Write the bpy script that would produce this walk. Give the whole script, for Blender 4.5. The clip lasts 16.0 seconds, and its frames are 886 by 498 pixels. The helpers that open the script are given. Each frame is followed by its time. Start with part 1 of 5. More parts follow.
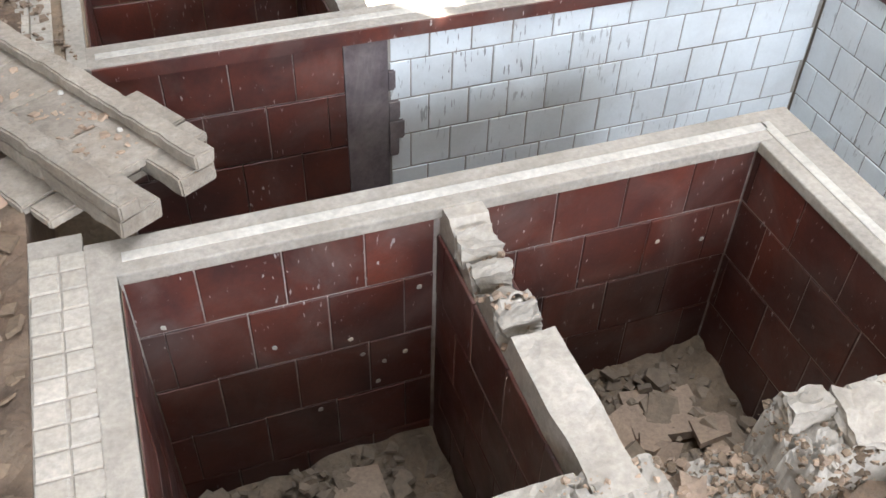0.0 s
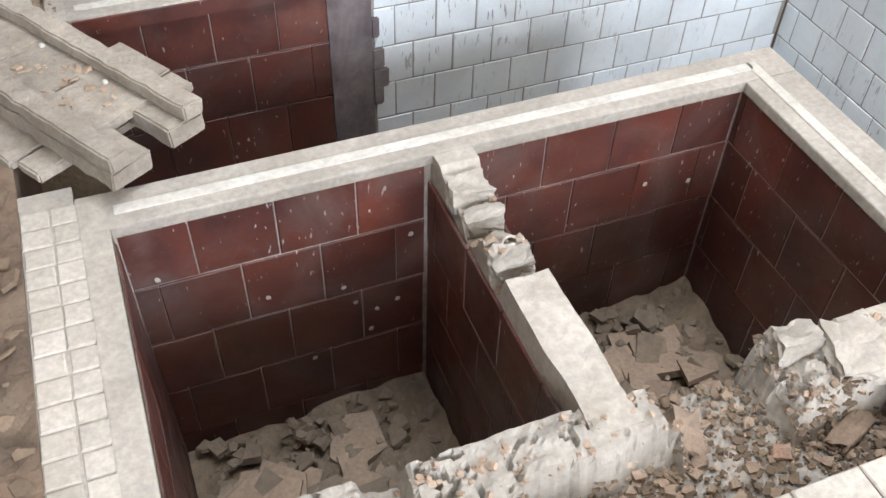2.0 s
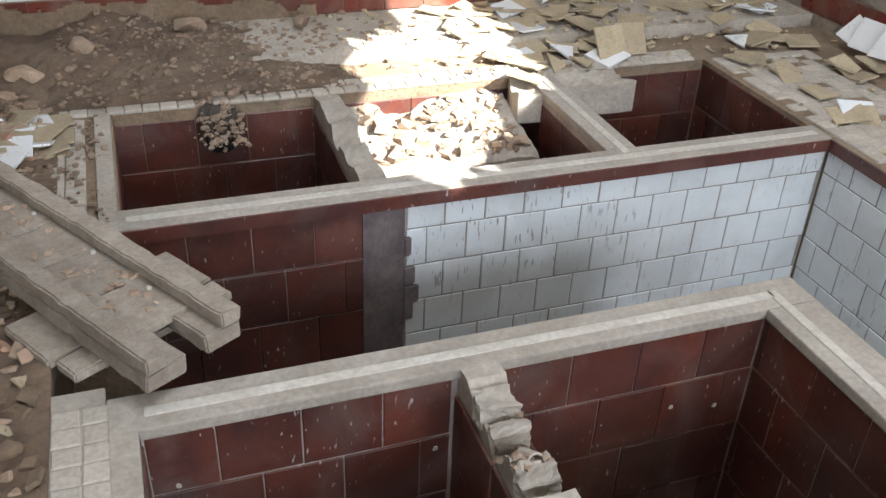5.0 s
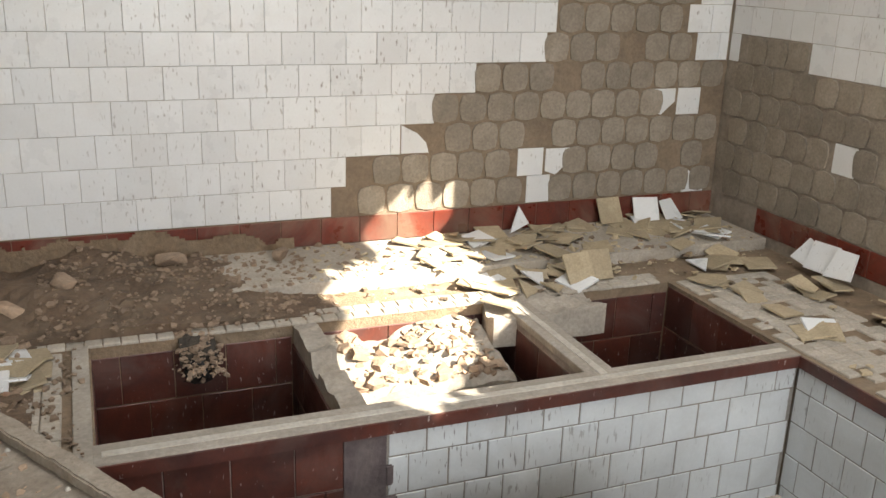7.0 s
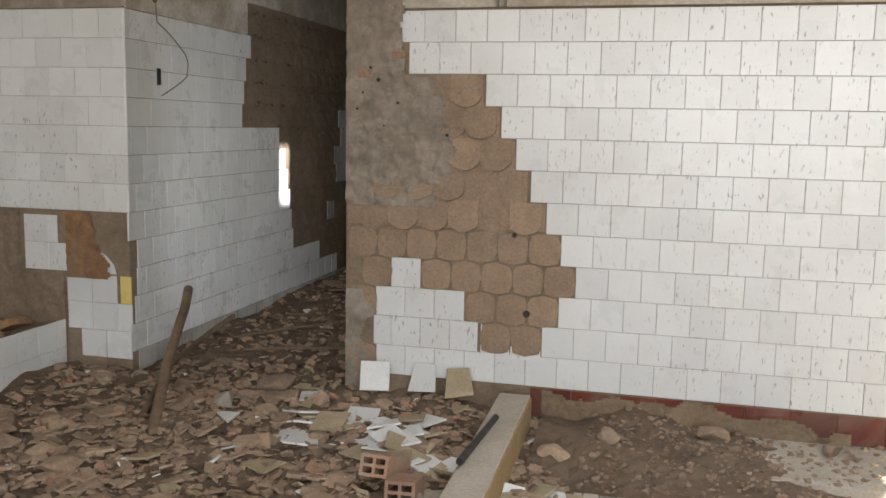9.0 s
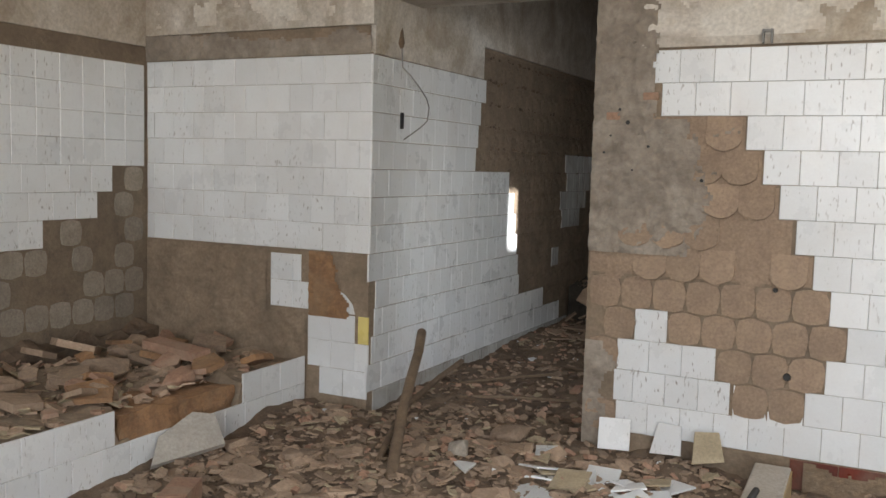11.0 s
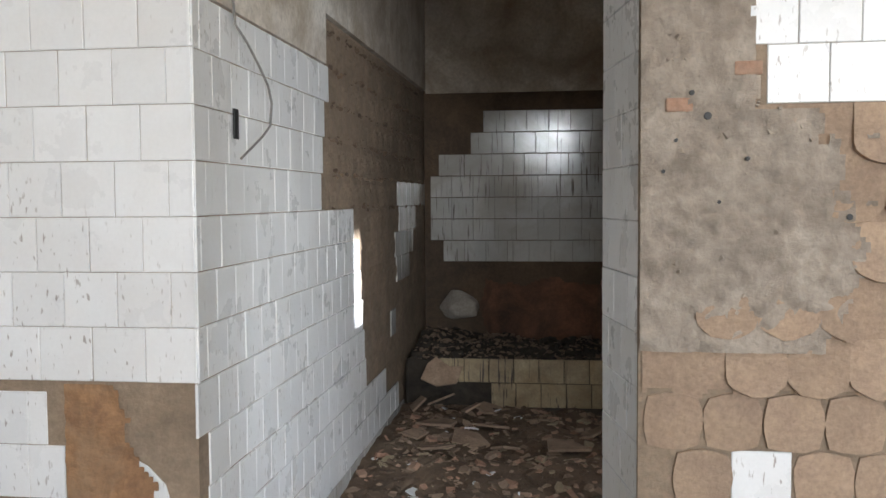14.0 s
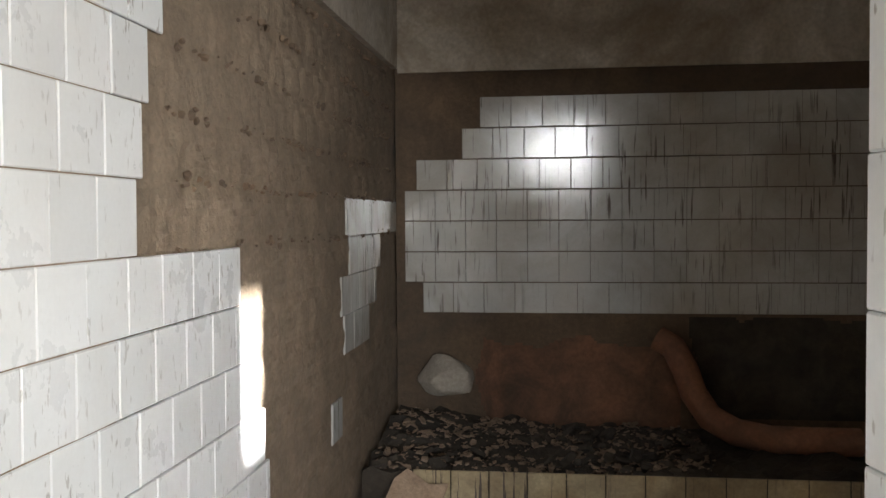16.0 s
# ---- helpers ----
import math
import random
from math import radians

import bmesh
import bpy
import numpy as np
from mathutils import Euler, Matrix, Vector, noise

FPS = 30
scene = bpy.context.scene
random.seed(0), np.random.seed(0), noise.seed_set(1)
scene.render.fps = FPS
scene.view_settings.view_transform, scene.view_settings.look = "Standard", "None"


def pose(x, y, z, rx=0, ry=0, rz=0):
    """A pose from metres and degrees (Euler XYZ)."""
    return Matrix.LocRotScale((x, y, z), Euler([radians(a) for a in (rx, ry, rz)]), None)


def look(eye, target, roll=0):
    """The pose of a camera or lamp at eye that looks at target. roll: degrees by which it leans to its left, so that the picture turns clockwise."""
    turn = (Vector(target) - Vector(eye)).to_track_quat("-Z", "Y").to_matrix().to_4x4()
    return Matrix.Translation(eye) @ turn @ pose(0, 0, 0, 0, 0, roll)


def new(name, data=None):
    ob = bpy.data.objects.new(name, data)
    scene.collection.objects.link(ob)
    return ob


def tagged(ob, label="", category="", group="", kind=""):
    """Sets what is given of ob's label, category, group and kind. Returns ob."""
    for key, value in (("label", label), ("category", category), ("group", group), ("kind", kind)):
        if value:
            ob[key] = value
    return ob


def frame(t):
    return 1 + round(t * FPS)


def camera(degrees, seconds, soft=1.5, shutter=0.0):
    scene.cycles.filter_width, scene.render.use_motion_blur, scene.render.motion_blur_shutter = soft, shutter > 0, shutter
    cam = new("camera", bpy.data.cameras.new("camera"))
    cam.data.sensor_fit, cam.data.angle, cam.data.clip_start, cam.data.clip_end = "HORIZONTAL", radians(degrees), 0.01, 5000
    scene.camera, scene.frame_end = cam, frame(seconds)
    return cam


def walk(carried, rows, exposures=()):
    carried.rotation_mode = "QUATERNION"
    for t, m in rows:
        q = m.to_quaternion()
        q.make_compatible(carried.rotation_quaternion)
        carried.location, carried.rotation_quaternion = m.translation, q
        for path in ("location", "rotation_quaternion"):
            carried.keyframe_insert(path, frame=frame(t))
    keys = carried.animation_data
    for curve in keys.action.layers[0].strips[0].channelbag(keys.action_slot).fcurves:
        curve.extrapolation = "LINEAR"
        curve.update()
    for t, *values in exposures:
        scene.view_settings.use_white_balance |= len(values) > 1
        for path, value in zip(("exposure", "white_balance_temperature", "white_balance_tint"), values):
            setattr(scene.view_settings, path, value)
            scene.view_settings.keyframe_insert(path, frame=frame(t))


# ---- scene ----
cam = camera(51.9, 16.0)
PATH = [
    (0, (3.56, 1.688, 1.425), (4.074, 3.061, 0.064), 1.8),
    (0.5, (3.552, 1.682, 1.422), (4.051, 3.01, 0.013), 1.2),
    (1, (3.541, 1.678, 1.421), (4.038, 2.992, -0.003), 1.2),
    (1.5, (3.542, 1.677, 1.419), (4.051, 2.983, -0.008), 1.2),
    (2, (3.524, 1.68, 1.424), (4.057, 2.967, -0.011), 1.9),
    (2.5, (3.517, 1.675, 1.425), (4.043, 2.908, -0.06), 2.0),
    (3, (3.517, 1.666, 1.428), (4.046, 2.863, -0.085), 2.5),
    (3.5, (3.497, 1.671, 1.435), (4.038, 2.88, -0.064), 3.7),
    (4, (3.488, 1.669, 1.439), (4.031, 3.025, 0.074), 3.8),
    (4.5, (3.487, 1.658, 1.438), (4.04, 3.169, 0.25), 2.8),
    (4.7, (3.49, 1.654, 1.438), (4.051, 3.202, 0.303), 2.6),
    (6.8, (3.459, 1.624, 1.446), (4.235, 3.345, 0.787), 2.1),
    (7, (3.433, 1.633, 1.445), (4.145, 3.399, 0.833), 1.9),
    (7.5, (3.399, 1.634, 1.447), (3.889, 3.506, 0.944), 1.5),
    (8, (3.422, 1.616, 1.468), (3.569, 3.565, 1.044), 1.4),
    (8.5, (3.52, 1.608, 1.445), (3.289, 3.569, 1.126), 1.1),
    (9, (3.535, 1.594, 1.444), (3.044, 3.514, 1.176), 1.1),
    (9.5, (3.557, 1.553, 1.45), (2.811, 3.395, 1.225), 1.2),
    (10, (3.532, 1.534, 1.443), (2.648, 3.315, 1.229), 1.6),
    (10.2, (3.527, 1.543, 1.424), (2.621, 3.314, 1.219), 1.5),
    (12.3, (2.48, 2.135, 1.46), (1.712, 3.979, 1.364), -1.2),
    (12.5, (2.363, 2.233, 1.467), (1.721, 4.125, 1.374), -1.1),
    (13, (2.093, 2.643, 1.454), (1.631, 4.587, 1.358), -0.8),
    (13.5, (1.876, 3.024, 1.447), (1.501, 4.986, 1.338), -0.6),
    (14, (1.729, 3.464, 1.453), (1.471, 5.444, 1.343), -0.4),
    (14.5, (1.666, 3.981, 1.457), (1.421, 5.962, 1.346), -0.4),
    (15, (1.54, 4.466, 1.456), (1.295, 6.449, 1.365), -0.5),
    (15.5, (1.546, 4.98, 1.445), (1.312, 6.964, 1.363), -0.7),
    (16, (1.564, 5.423, 1.482), (1.312, 7.406, 1.412), -0.4),
]
walk(cam, [(t, look(eye, target, roll)) for t, eye, target, roll in PATH],
     [(0.0, 3.35, 6050, 10), (2.5, 3.5, 6150, 10), (3.5, 3.45, 6150, 10), (4.5, 2.8, 6100, 10), (7.0, 2.4, 6900, 10), (8.0, 1.9, 6950, 10), (9.5, 2.75, 6700, 10), (12.5, 2.65, 6500, 10), (13.5, 3.2, 6350, 10),
      (14.0, 3.4, 6300, 10), (15.0, 3.35, 6300, 10), (16.0, 4.0, 6700, 10)])

# ---- world, sun, window light, added lamps ----
SUN = Vector((0.707, -0.707, 0.8)).normalized()
world = bpy.data.worlds.new("sky")
scene.world = world
world.use_nodes = True
wn = world.node_tree
sky = wn.nodes.new("ShaderNodeTexSky")
sky.sky_type = "NISHITA"
sky.sun_disc = False
sky.sun_elevation = math.asin(SUN.z)
sky.sun_rotation = math.atan2(SUN.x, SUN.y)
wn.links.new(sky.outputs[0], wn.nodes["Background"].inputs[0])
wn.nodes["Background"].inputs[1].default_value = 0.05
sun = new("sun", bpy.data.lights.new("sun", "SUN"))
sun.data.energy, sun.data.angle, sun.data.color = 5.0, radians(0.5), (1.0, 0.93, 0.82)
sun.matrix_world = look(SUN * 20, (0, 0, 0))
REAR_WINDOWS = [(1.0, 2.5, 2.3, 3.2), (3.35, 4.2, 0.9, 2.9), (5.0, 6.6, 1.1, 2.9)]      # x and z ranges in the wall behind the walk
REAR_Y, CEIL = -2.5, 3.3
ADDED_SIDE_WINDOW = (-2.2, -0.7, 1.3, 2.6)                        # y and z range of an unseen window added in the wall on the east
ADDED_SUN_OPENING = (1.1, 4.36, 1.75, 3.28)                      # unseen high opening on the east, added to let the sun patch in


def area(name, place, target, w, h, watts, colour):
    lamp = new(name, bpy.data.lights.new(name, "AREA"))
    lamp.data.shape, lamp.data.size, lamp.data.size_y = "RECTANGLE", w, h
    lamp.data.energy, lamp.data.color = watts, colour
    lamp.matrix_world = look(place, target)
    return lamp


for (a, b, c, d), watts in zip(REAR_WINDOWS, (10, 16, 22)):
    area("unseen_window_lamp", ((a + b) / 2, REAR_Y - 0.1, (c + d) / 2), ((a + b) / 2 - 1.2, 5, 1.0), b - a, d - c, watts, (0.93, 0.96, 1.0))
# lamp in the added east window, out of view
area("unseen_window_lamp", (6.95, (ADDED_SIDE_WINDOW[0] + ADDED_SIDE_WINDOW[1]) / 2, 1.95), (3, 1.9, 0.8), 1.5, 1.3, 9, (0.88, 0.94, 1.0))
# lamp in an unseen side-room window, added to brighten the pier
area("unseen_window_lamp", (3.55, 6.8, 1.25), (0.8, 6.7, 1.2), 0.75, 0.95, 1.15, (0.95, 0.96, 0.97)).data.spread = radians(125)
# added spot lamp for the passage tiles' bright patch, through the side wall slot
patch_lamp = new("added_patch_lamp", bpy.data.lights.new("added_patch_lamp", "SPOT"))
patch_lamp.data.energy, patch_lamp.data.spot_size, patch_lamp.data.spot_blend, patch_lamp.data.shadow_soft_size = 5000, radians(6), 0.3, 0.08
patch_lamp.matrix_world = look((12.05, 4.43, 7.17), (3.55, 6.93, 2.57))
ADDED_LIGHT_SHAFT = (3.6, 6.0, 1.9, 4.5)                            # unseen roof shaft, added for overhead light on the pits
area("added_shaft_lamp", (4.8, 3.2, CEIL + 1.3), (4.8, 3.2, 0), 2.3, 2.5, 21, (0.9, 0.95, 1.0))


# ---- materials ----
def mat(name, base, base2, rough=0.8, scale=6.0, fine=60.0, bump=0.3, dirt=None, dirt_amount=0.4, dirt_scale=2.0, spots=None, spot_level=0.62, vary=0.12, rough2=None, streak=0.55, grainy=0.35):
    """Two-tone surface: broad stains, fine grain, optional dirt and small dark spots, and a random shift for each piece."""
    m = bpy.data.materials.new(name)
    m.use_nodes = True
    t = m.node_tree
    n, k = t.nodes, t.links
    bs = n["Principled BSDF"]
    geo = n.new("ShaderNodeTexCoord")
    info = n.new("ShaderNodeObjectInfo")
    pos = n.new("ShaderNodeNewGeometry")

    def noise_at(s, detail=6.0, dist=0.0):
        q = n.new("ShaderNodeTexNoise")
        q.inputs["Scale"].default_value, q.inputs["Detail"].default_value, q.inputs["Distortion"].default_value = s, detail, dist
        q.inputs["Roughness"].default_value = 0.62
        k.new(pos.outputs["Position"], q.inputs["Vector"])
        return q.outputs["Fac"]

    def ramp(fac, lo, hi):
        r = n.new("ShaderNodeMapRange")
        r.inputs["From Min"].default_value, r.inputs["From Max"].default_value = lo, hi
        k.new(fac, r.inputs["Value"])
        return r.outputs["Result"]

    def mix(fac, a, b, kind="MIX"):
        x = n.new("ShaderNodeMix")
        x.data_type, x.blend_type = "RGBA", kind
        if isinstance(fac, float):
            x.inputs[0].default_value = fac
        else:
            k.new(fac, x.inputs[0])
        for sock, val in ((x.inputs[6], a), (x.inputs[7], b)):
            if isinstance(val, tuple):
                sock.default_value = (*val, 1)
            else:
                k.new(val, sock)
        return x.outputs[2]

    col = mix(ramp(noise_at(scale, 8, 0.6), 0.35, 0.65), base, base2)
    grain = noise_at(fine, 5)
    col = mix(ramp(grain, 0.3, 0.75), col, mix(grainy, col, (0.02, 0.018, 0.015)))
    if dirt:
        f = n.new("ShaderNodeMath")
        f.operation = "MULTIPLY"
        k.new(ramp(noise_at(dirt_scale, 9, 1.2), 0.45, 0.72), f.inputs[0])
        f.inputs[1].default_value = dirt_amount
        col = mix(f.outputs[0], col, dirt)
    if spots:
        mp = n.new("ShaderNodeMapping")
        mp.inputs["Scale"].default_value = (1, 1, streak)
        k.new(pos.outputs["Position"], mp.inputs["Vector"])
        q = n.new("ShaderNodeTexNoise")
        q.inputs["Scale"].default_value, q.inputs["Detail"].default_value = 85, 3
        k.new(mp.outputs[0], q.inputs["Vector"])
        g = n.new("ShaderNodeMath")
        g.operation = "MULTIPLY"
        k.new(ramp(q.outputs["Fac"], spot_level, spot_level + 0.05), g.inputs[0])
        k.new(ramp(noise_at(1.6, 4), 0.4, 0.62), g.inputs[1])
        col = mix(g.outputs[0], col, spots)
    if vary:
        v = n.new("ShaderNodeHueSaturation")
        r = n.new("ShaderNodeMapRange")
        r.inputs["To Min"].default_value, r.inputs["To Max"].default_value = 1 - vary, 1 + vary
        k.new(info.outputs["Random"], r.inputs["Value"])
        k.new(r.outputs["Result"], v.inputs["Value"])
        k.new(col, v.inputs["Color"])
        col = v.outputs["Color"]
    k.new(col, bs.inputs["Base Color"])
    rr = n.new("ShaderNodeMapRange")
    rr.inputs["To Min"].default_value, rr.inputs["To Max"].default_value = rough, rough2 if rough2 is not None else min(1.0, rough + 0.15)
    k.new(ramp(noise_at(scale * 1.7, 6), 0.35, 0.7), rr.inputs["Value"])
    k.new(rr.outputs["Result"], bs.inputs["Roughness"])
    if bump:
        b1 = n.new("ShaderNodeBump")
        b1.inputs["Strength"].default_value, b1.inputs["Distance"].default_value = bump, 0.01
        k.new(grain, b1.inputs["Height"])
        k.new(b1.outputs[0], bs.inputs["Normal"])
    return m


WHITE = mat("white_glazed_tile", (0.74, 0.76, 0.77), (0.71, 0.725, 0.73), 0.27, 3, 90, 0.04, (0.55, 0.51, 0.46), 0.2, 2.2, (0.34, 0.32, 0.30), 0.635, 0.06, 0.29, 0.3, grainy=0.05)
WHITE_DIRTY = mat("streaked_glazed_tile", (0.60, 0.61, 0.60), (0.50, 0.50, 0.48), 0.06, 3, 90, 0.03, (0.26, 0.20, 0.13), 0.6, 1.6, (0.12, 0.10, 0.085), 0.60, 0.07, 0.2, 0.05, grainy=0.10)
BASIN = mat("dusty_basin_tile", (0.66, 0.70, 0.72), (0.58, 0.62, 0.64), 0.42, 3, 90, 0.05, (0.42, 0.42, 0.41), 0.35, 3.0, (0.22, 0.22, 0.22), 0.62, 0.06, 0.55, 0.18, grainy=0.08)
DUSTY = mat("dust_caked_timber", (0.42, 0.365, 0.30), (0.30, 0.255, 0.205), 0.95, 7, 60, 0.7, (0.20, 0.16, 0.12), 0.5, 5, vary=0.1)
YELLOW = mat("yellow_glazed_tile", (0.72, 0.60, 0.20), (0.66, 0.55, 0.2), 0.2, 4, 80, 0.04, grainy=0.05)
MAROON = mat("maroon_glazed_tile", (0.125, 0.033, 0.021), (0.062, 0.022, 0.019), 0.32, 4, 70, 0.08, (0.15, 0.115, 0.10), 0.5, 3.0, (0.40, 0.36, 0.34), 0.675, 0.25, 0.55, 0.35, grainy=0.3)
RED_BASE = mat("red_glazed_base_tile", (0.19, 0.032, 0.017), (0.11, 0.026, 0.017), 0.22, 4, 70, 0.06, (0.20, 0.145, 0.105), 0.85, 2.0, None, 0.6, 0.2, 0.6)
GROUT = mat("grey_tile_joint", (0.30, 0.28, 0.25), (0.22, 0.20, 0.18), 0.9, 8, 80, 0.3)
PITGROUT = mat("pale_pit_joint", (0.52, 0.46, 0.41), (0.30, 0.24, 0.21), 0.9, 6, 70, 0.3)
CLAY = mat("scorched_clay", (0.30, 0.145, 0.085), (0.11, 0.065, 0.045), 0.9, 5, 50, 0.5, (0.06, 0.045, 0.035), 0.3, 4)
MORTAR = mat("brown_mortar", (0.31, 0.235, 0.165), (0.22, 0.165, 0.115), 0.95, 5, 50, 0.7, (0.15, 0.115, 0.085), 0.5, 1.6)
MORTAR_DARK = mat("dark_brown_mortar_and_notch_shade", (0.20, 0.135, 0.085), (0.12, 0.085, 0.06), 0.95, 4, 45, 0.9, (0.06, 0.05, 0.04), 0.6, 1.5)
PAD = mat("mortar_pad", (0.40, 0.29, 0.20), (0.32, 0.23, 0.165), 0.95, 9, 70, 0.4, (0.22, 0.16, 0.11), 0.4, 5, vary=0.1)
PAD_GREY = mat("grey_mortar_pad", (0.36, 0.31, 0.25), (0.28, 0.24, 0.19), 0.95, 9, 70, 0.5, (0.20, 0.17, 0.13), 0.5, 5, vary=0.14)
PLASTER = mat("stained_plaster", (0.76, 0.72, 0.65), (0.46, 0.39, 0.30), 0.92, 2.6, 50, 0.5, (0.25, 0.19, 0.135), 0.75, 1.7)
PLASTER_GREY = mat("grey_rough_render", (0.40, 0.345, 0.285), (0.27, 0.225, 0.18), 0.95, 5, 30, 1.0, (0.14, 0.11, 0.085), 0.4, 3)
CEMENT = mat("pale_cement", (0.47, 0.425, 0.365), (0.36, 0.32, 0.27), 0.9, 5, 60, 0.4, (0.24, 0.21, 0.17), 0.5, 3)
STRIP = mat("white_marble_strip", (0.58, 0.55, 0.49), (0.48, 0.445, 0.39), 0.6, 6, 60, 0.15, (0.34, 0.30, 0.25), 0.4, 4)
BEIGE = mat("beige_floor_tile", (0.54, 0.49, 0.42), (0.45, 0.405, 0.34), 0.75, 5, 70, 0.2, (0.30, 0.25, 0.19), 0.5, 3, vary=0.08)
PURPLE = mat("bare_grey_violet_render", (0.16, 0.125, 0.125), (0.10, 0.08, 0.085), 0.85, 6, 45, 0.5, (0.30, 0.27, 0.26), 0.4, 4)
DIRT = mat("brown_dirt", (0.185, 0.122, 0.08), (0.105, 0.073, 0.05), 1.0, 6, 55, 1.0, (0.26, 0.20, 0.14), 0.5, 2.5)
PALE_DIRT = mat("pale_dusty_dirt", (0.28, 0.20, 0.13), (0.185, 0.135, 0.09), 1.0, 6, 55, 1.0, (0.36, 0.29, 0.21), 0.5, 2.5)
RUBBLE = mat("pale_rubble", (0.45, 0.33, 0.235), (0.31, 0.22, 0.155), 0.95, 9, 70, 0.7, (0.20, 0.15, 0.11), 0.5, 4, vary=0.25)
BISQUE = mat("tile_back_bisque", (0.52, 0.43, 0.29), (0.43, 0.35, 0.23), 0.85, 8, 90, 0.2, (0.30, 0.24, 0.17), 0.4, 4, vary=0.18)
BRICK = mat("red_hollow_brick", (0.42, 0.255, 0.175), (0.34, 0.20, 0.135), 0.9, 8, 60, 0.4, (0.36, 0.29, 0.22), 0.7, 4)
TERRACOTTA = mat("terracotta", (0.36, 0.155, 0.085), (0.22, 0.10, 0.06), 0.7, 5, 50, 0.4, (0.07, 0.05, 0.04), 0.5, 3)
ORANGE = mat("orange_exposed_brick", (0.42, 0.235, 0.115), (0.26, 0.145, 0.08), 0.9, 9, 60, 0.6, (0.30, 0.22, 0.14), 0.5, 6)
WOOD = mat("weathered_wood", (0.24, 0.17, 0.11), (0.15, 0.105, 0.07), 0.85, 8, 60, 0.6)
YWOOD = mat("yellow_painted_timber", (0.50, 0.33, 0.13), (0.42, 0.30, 0.15), 0.75, 7, 60, 0.3, (0.46, 0.40, 0.30), 0.6, 3)
CABLE = mat("grey_cable", (0.30, 0.29, 0.27), (0.22, 0.21, 0.20), 0.6, 9, 90, 0.0)
BLACK = mat("black_plastic_and_hole_shade", (0.02, 0.02, 0.02), (0.012, 0.012, 0.012), 0.5, 9, 90, 0.0)
SOOT_AND_SHADE = mat("sooty_dirt_and_recess_shade", (0.075, 0.06, 0.045), (0.035, 0.03, 0.025), 1.0, 6, 40, 1.2, (0.12, 0.10, 0.08), 0.4, 4)
SLAB = mat("grey_timber_rail", (0.30, 0.27, 0.235), (0.22, 0.195, 0.17), 0.9, 7, 60, 0.5, (0.15, 0.12, 0.10), 0.5, 4)


# ---- builders ----
def link_mesh(name, bm, material, parent=None, label="", smooth=False):
    me = bpy.data.meshes.new(name)
    bm.to_mesh(me)
    bm.free()
    me.materials.append(material)
    if smooth:
        for p in me.polygons:
            p.use_smooth = True
    ob = new(name, me)
    ob.parent = parent
    if label:
        ob["label"] = label
    return ob


part = link_mesh


def add_box(bm, x0, x1, y0, y1, z0, z1):
    v = [bm.verts.new(p) for p in ((x0, y0, z0), (x1, y0, z0), (x1, y1, z0), (x0, y1, z0), (x0, y0, z1), (x1, y0, z1), (x1, y1, z1), (x0, y1, z1))]
    for f in ((3, 2, 1, 0), (4, 5, 6, 7), (0, 1, 5, 4), (1, 2, 6, 5), (2, 3, 7, 6), (3, 0, 4, 7)):
        bm.faces.new([v[i] for i in f])


def boxes(name, rows, material, label="", category="", kind="structure", parent=None, bevel=0.0):
    bm = bmesh.new()
    for r in rows:
        add_box(bm, *r)
    if bevel:
        bmesh.ops.bevel(bm, geom=bm.edges[:], offset=bevel, segments=2, affect="EDGES", profile=0.6)
    ob = link_mesh(name, bm, material, parent)
    if parent is None:
        tagged(ob, label, category, kind=kind)
    elif label:
        ob["label"] = label
    return ob


def bed(name, x0, x1, y0, y1, z0, height, res, material, label="", category="", kind="structure", parent=None, jag=0.0):
    """A lump or heap with an uneven top z = height(x, y) over a rectangle, closed down to z0; jag moves its sides."""
    nx, ny = max(2, round((x1 - x0) / res)), max(2, round((y1 - y0) / res))
    bm = bmesh.new()
    grid = []
    for i in range(nx + 1):
        row = []
        for j in range(ny + 1):
            x, y = x0 + (x1 - x0) * i / nx, y0 + (y1 - y0) * j / ny
            z = height(x, y)
            if jag:
                w = noise.noise_vector(Vector((x * 9, y * 9, 3)))
                x, y = x + jag * w.x, y + jag * w.y
            row.append(bm.verts.new((x, y, z)))
        grid.append(row)
    for i in range(nx):
        for j in range(ny):
            bm.faces.new((grid[i][j], grid[i + 1][j], grid[i + 1][j + 1], grid[i][j + 1]))
    ring = [grid[i][0] for i in range(nx + 1)] + [grid[nx][j] for j in range(1, ny + 1)] + [grid[i][ny] for i in range(nx - 1, -1, -1)] + [grid[0][j] for j in range(ny - 1, 0, -1)]
    low = [bm.verts.new((v.co.x, v.co.y, z0)) for v in ring]
    for a in range(len(ring)):
        b = (a + 1) % len(ring)
        bm.faces.new((ring[b], ring[a], low[a], low[b]))
    bm.faces.new(low[::-1])
    ob = link_mesh(name, bm, material, parent)
    if parent is None:
        tagged(ob, label, category, kind=kind)
    return ob


def fbm(x, y, s=1.0, o=0.0):
    return noise.fractal(Vector((x * s + o, y * s - o, o)), 1.0, 2.1, 5)


def tile_mesh(name, w, h, d, material, bevel=0.0025):
    bm = bmesh.new()
    add_box(bm, -w / 2, w / 2, -h / 2, h / 2, -d, 0)
    top = [e for e in bm.edges if all(abs(v.co.z) < 1e-6 for v in e.verts)]
    bmesh.ops.bevel(bm, geom=top, offset=bevel, segments=1, affect="EDGES")
    me = bpy.data.meshes.new(name)
    bm.to_mesh(me)
    bm.free()
    me.materials.append(material)
    return me


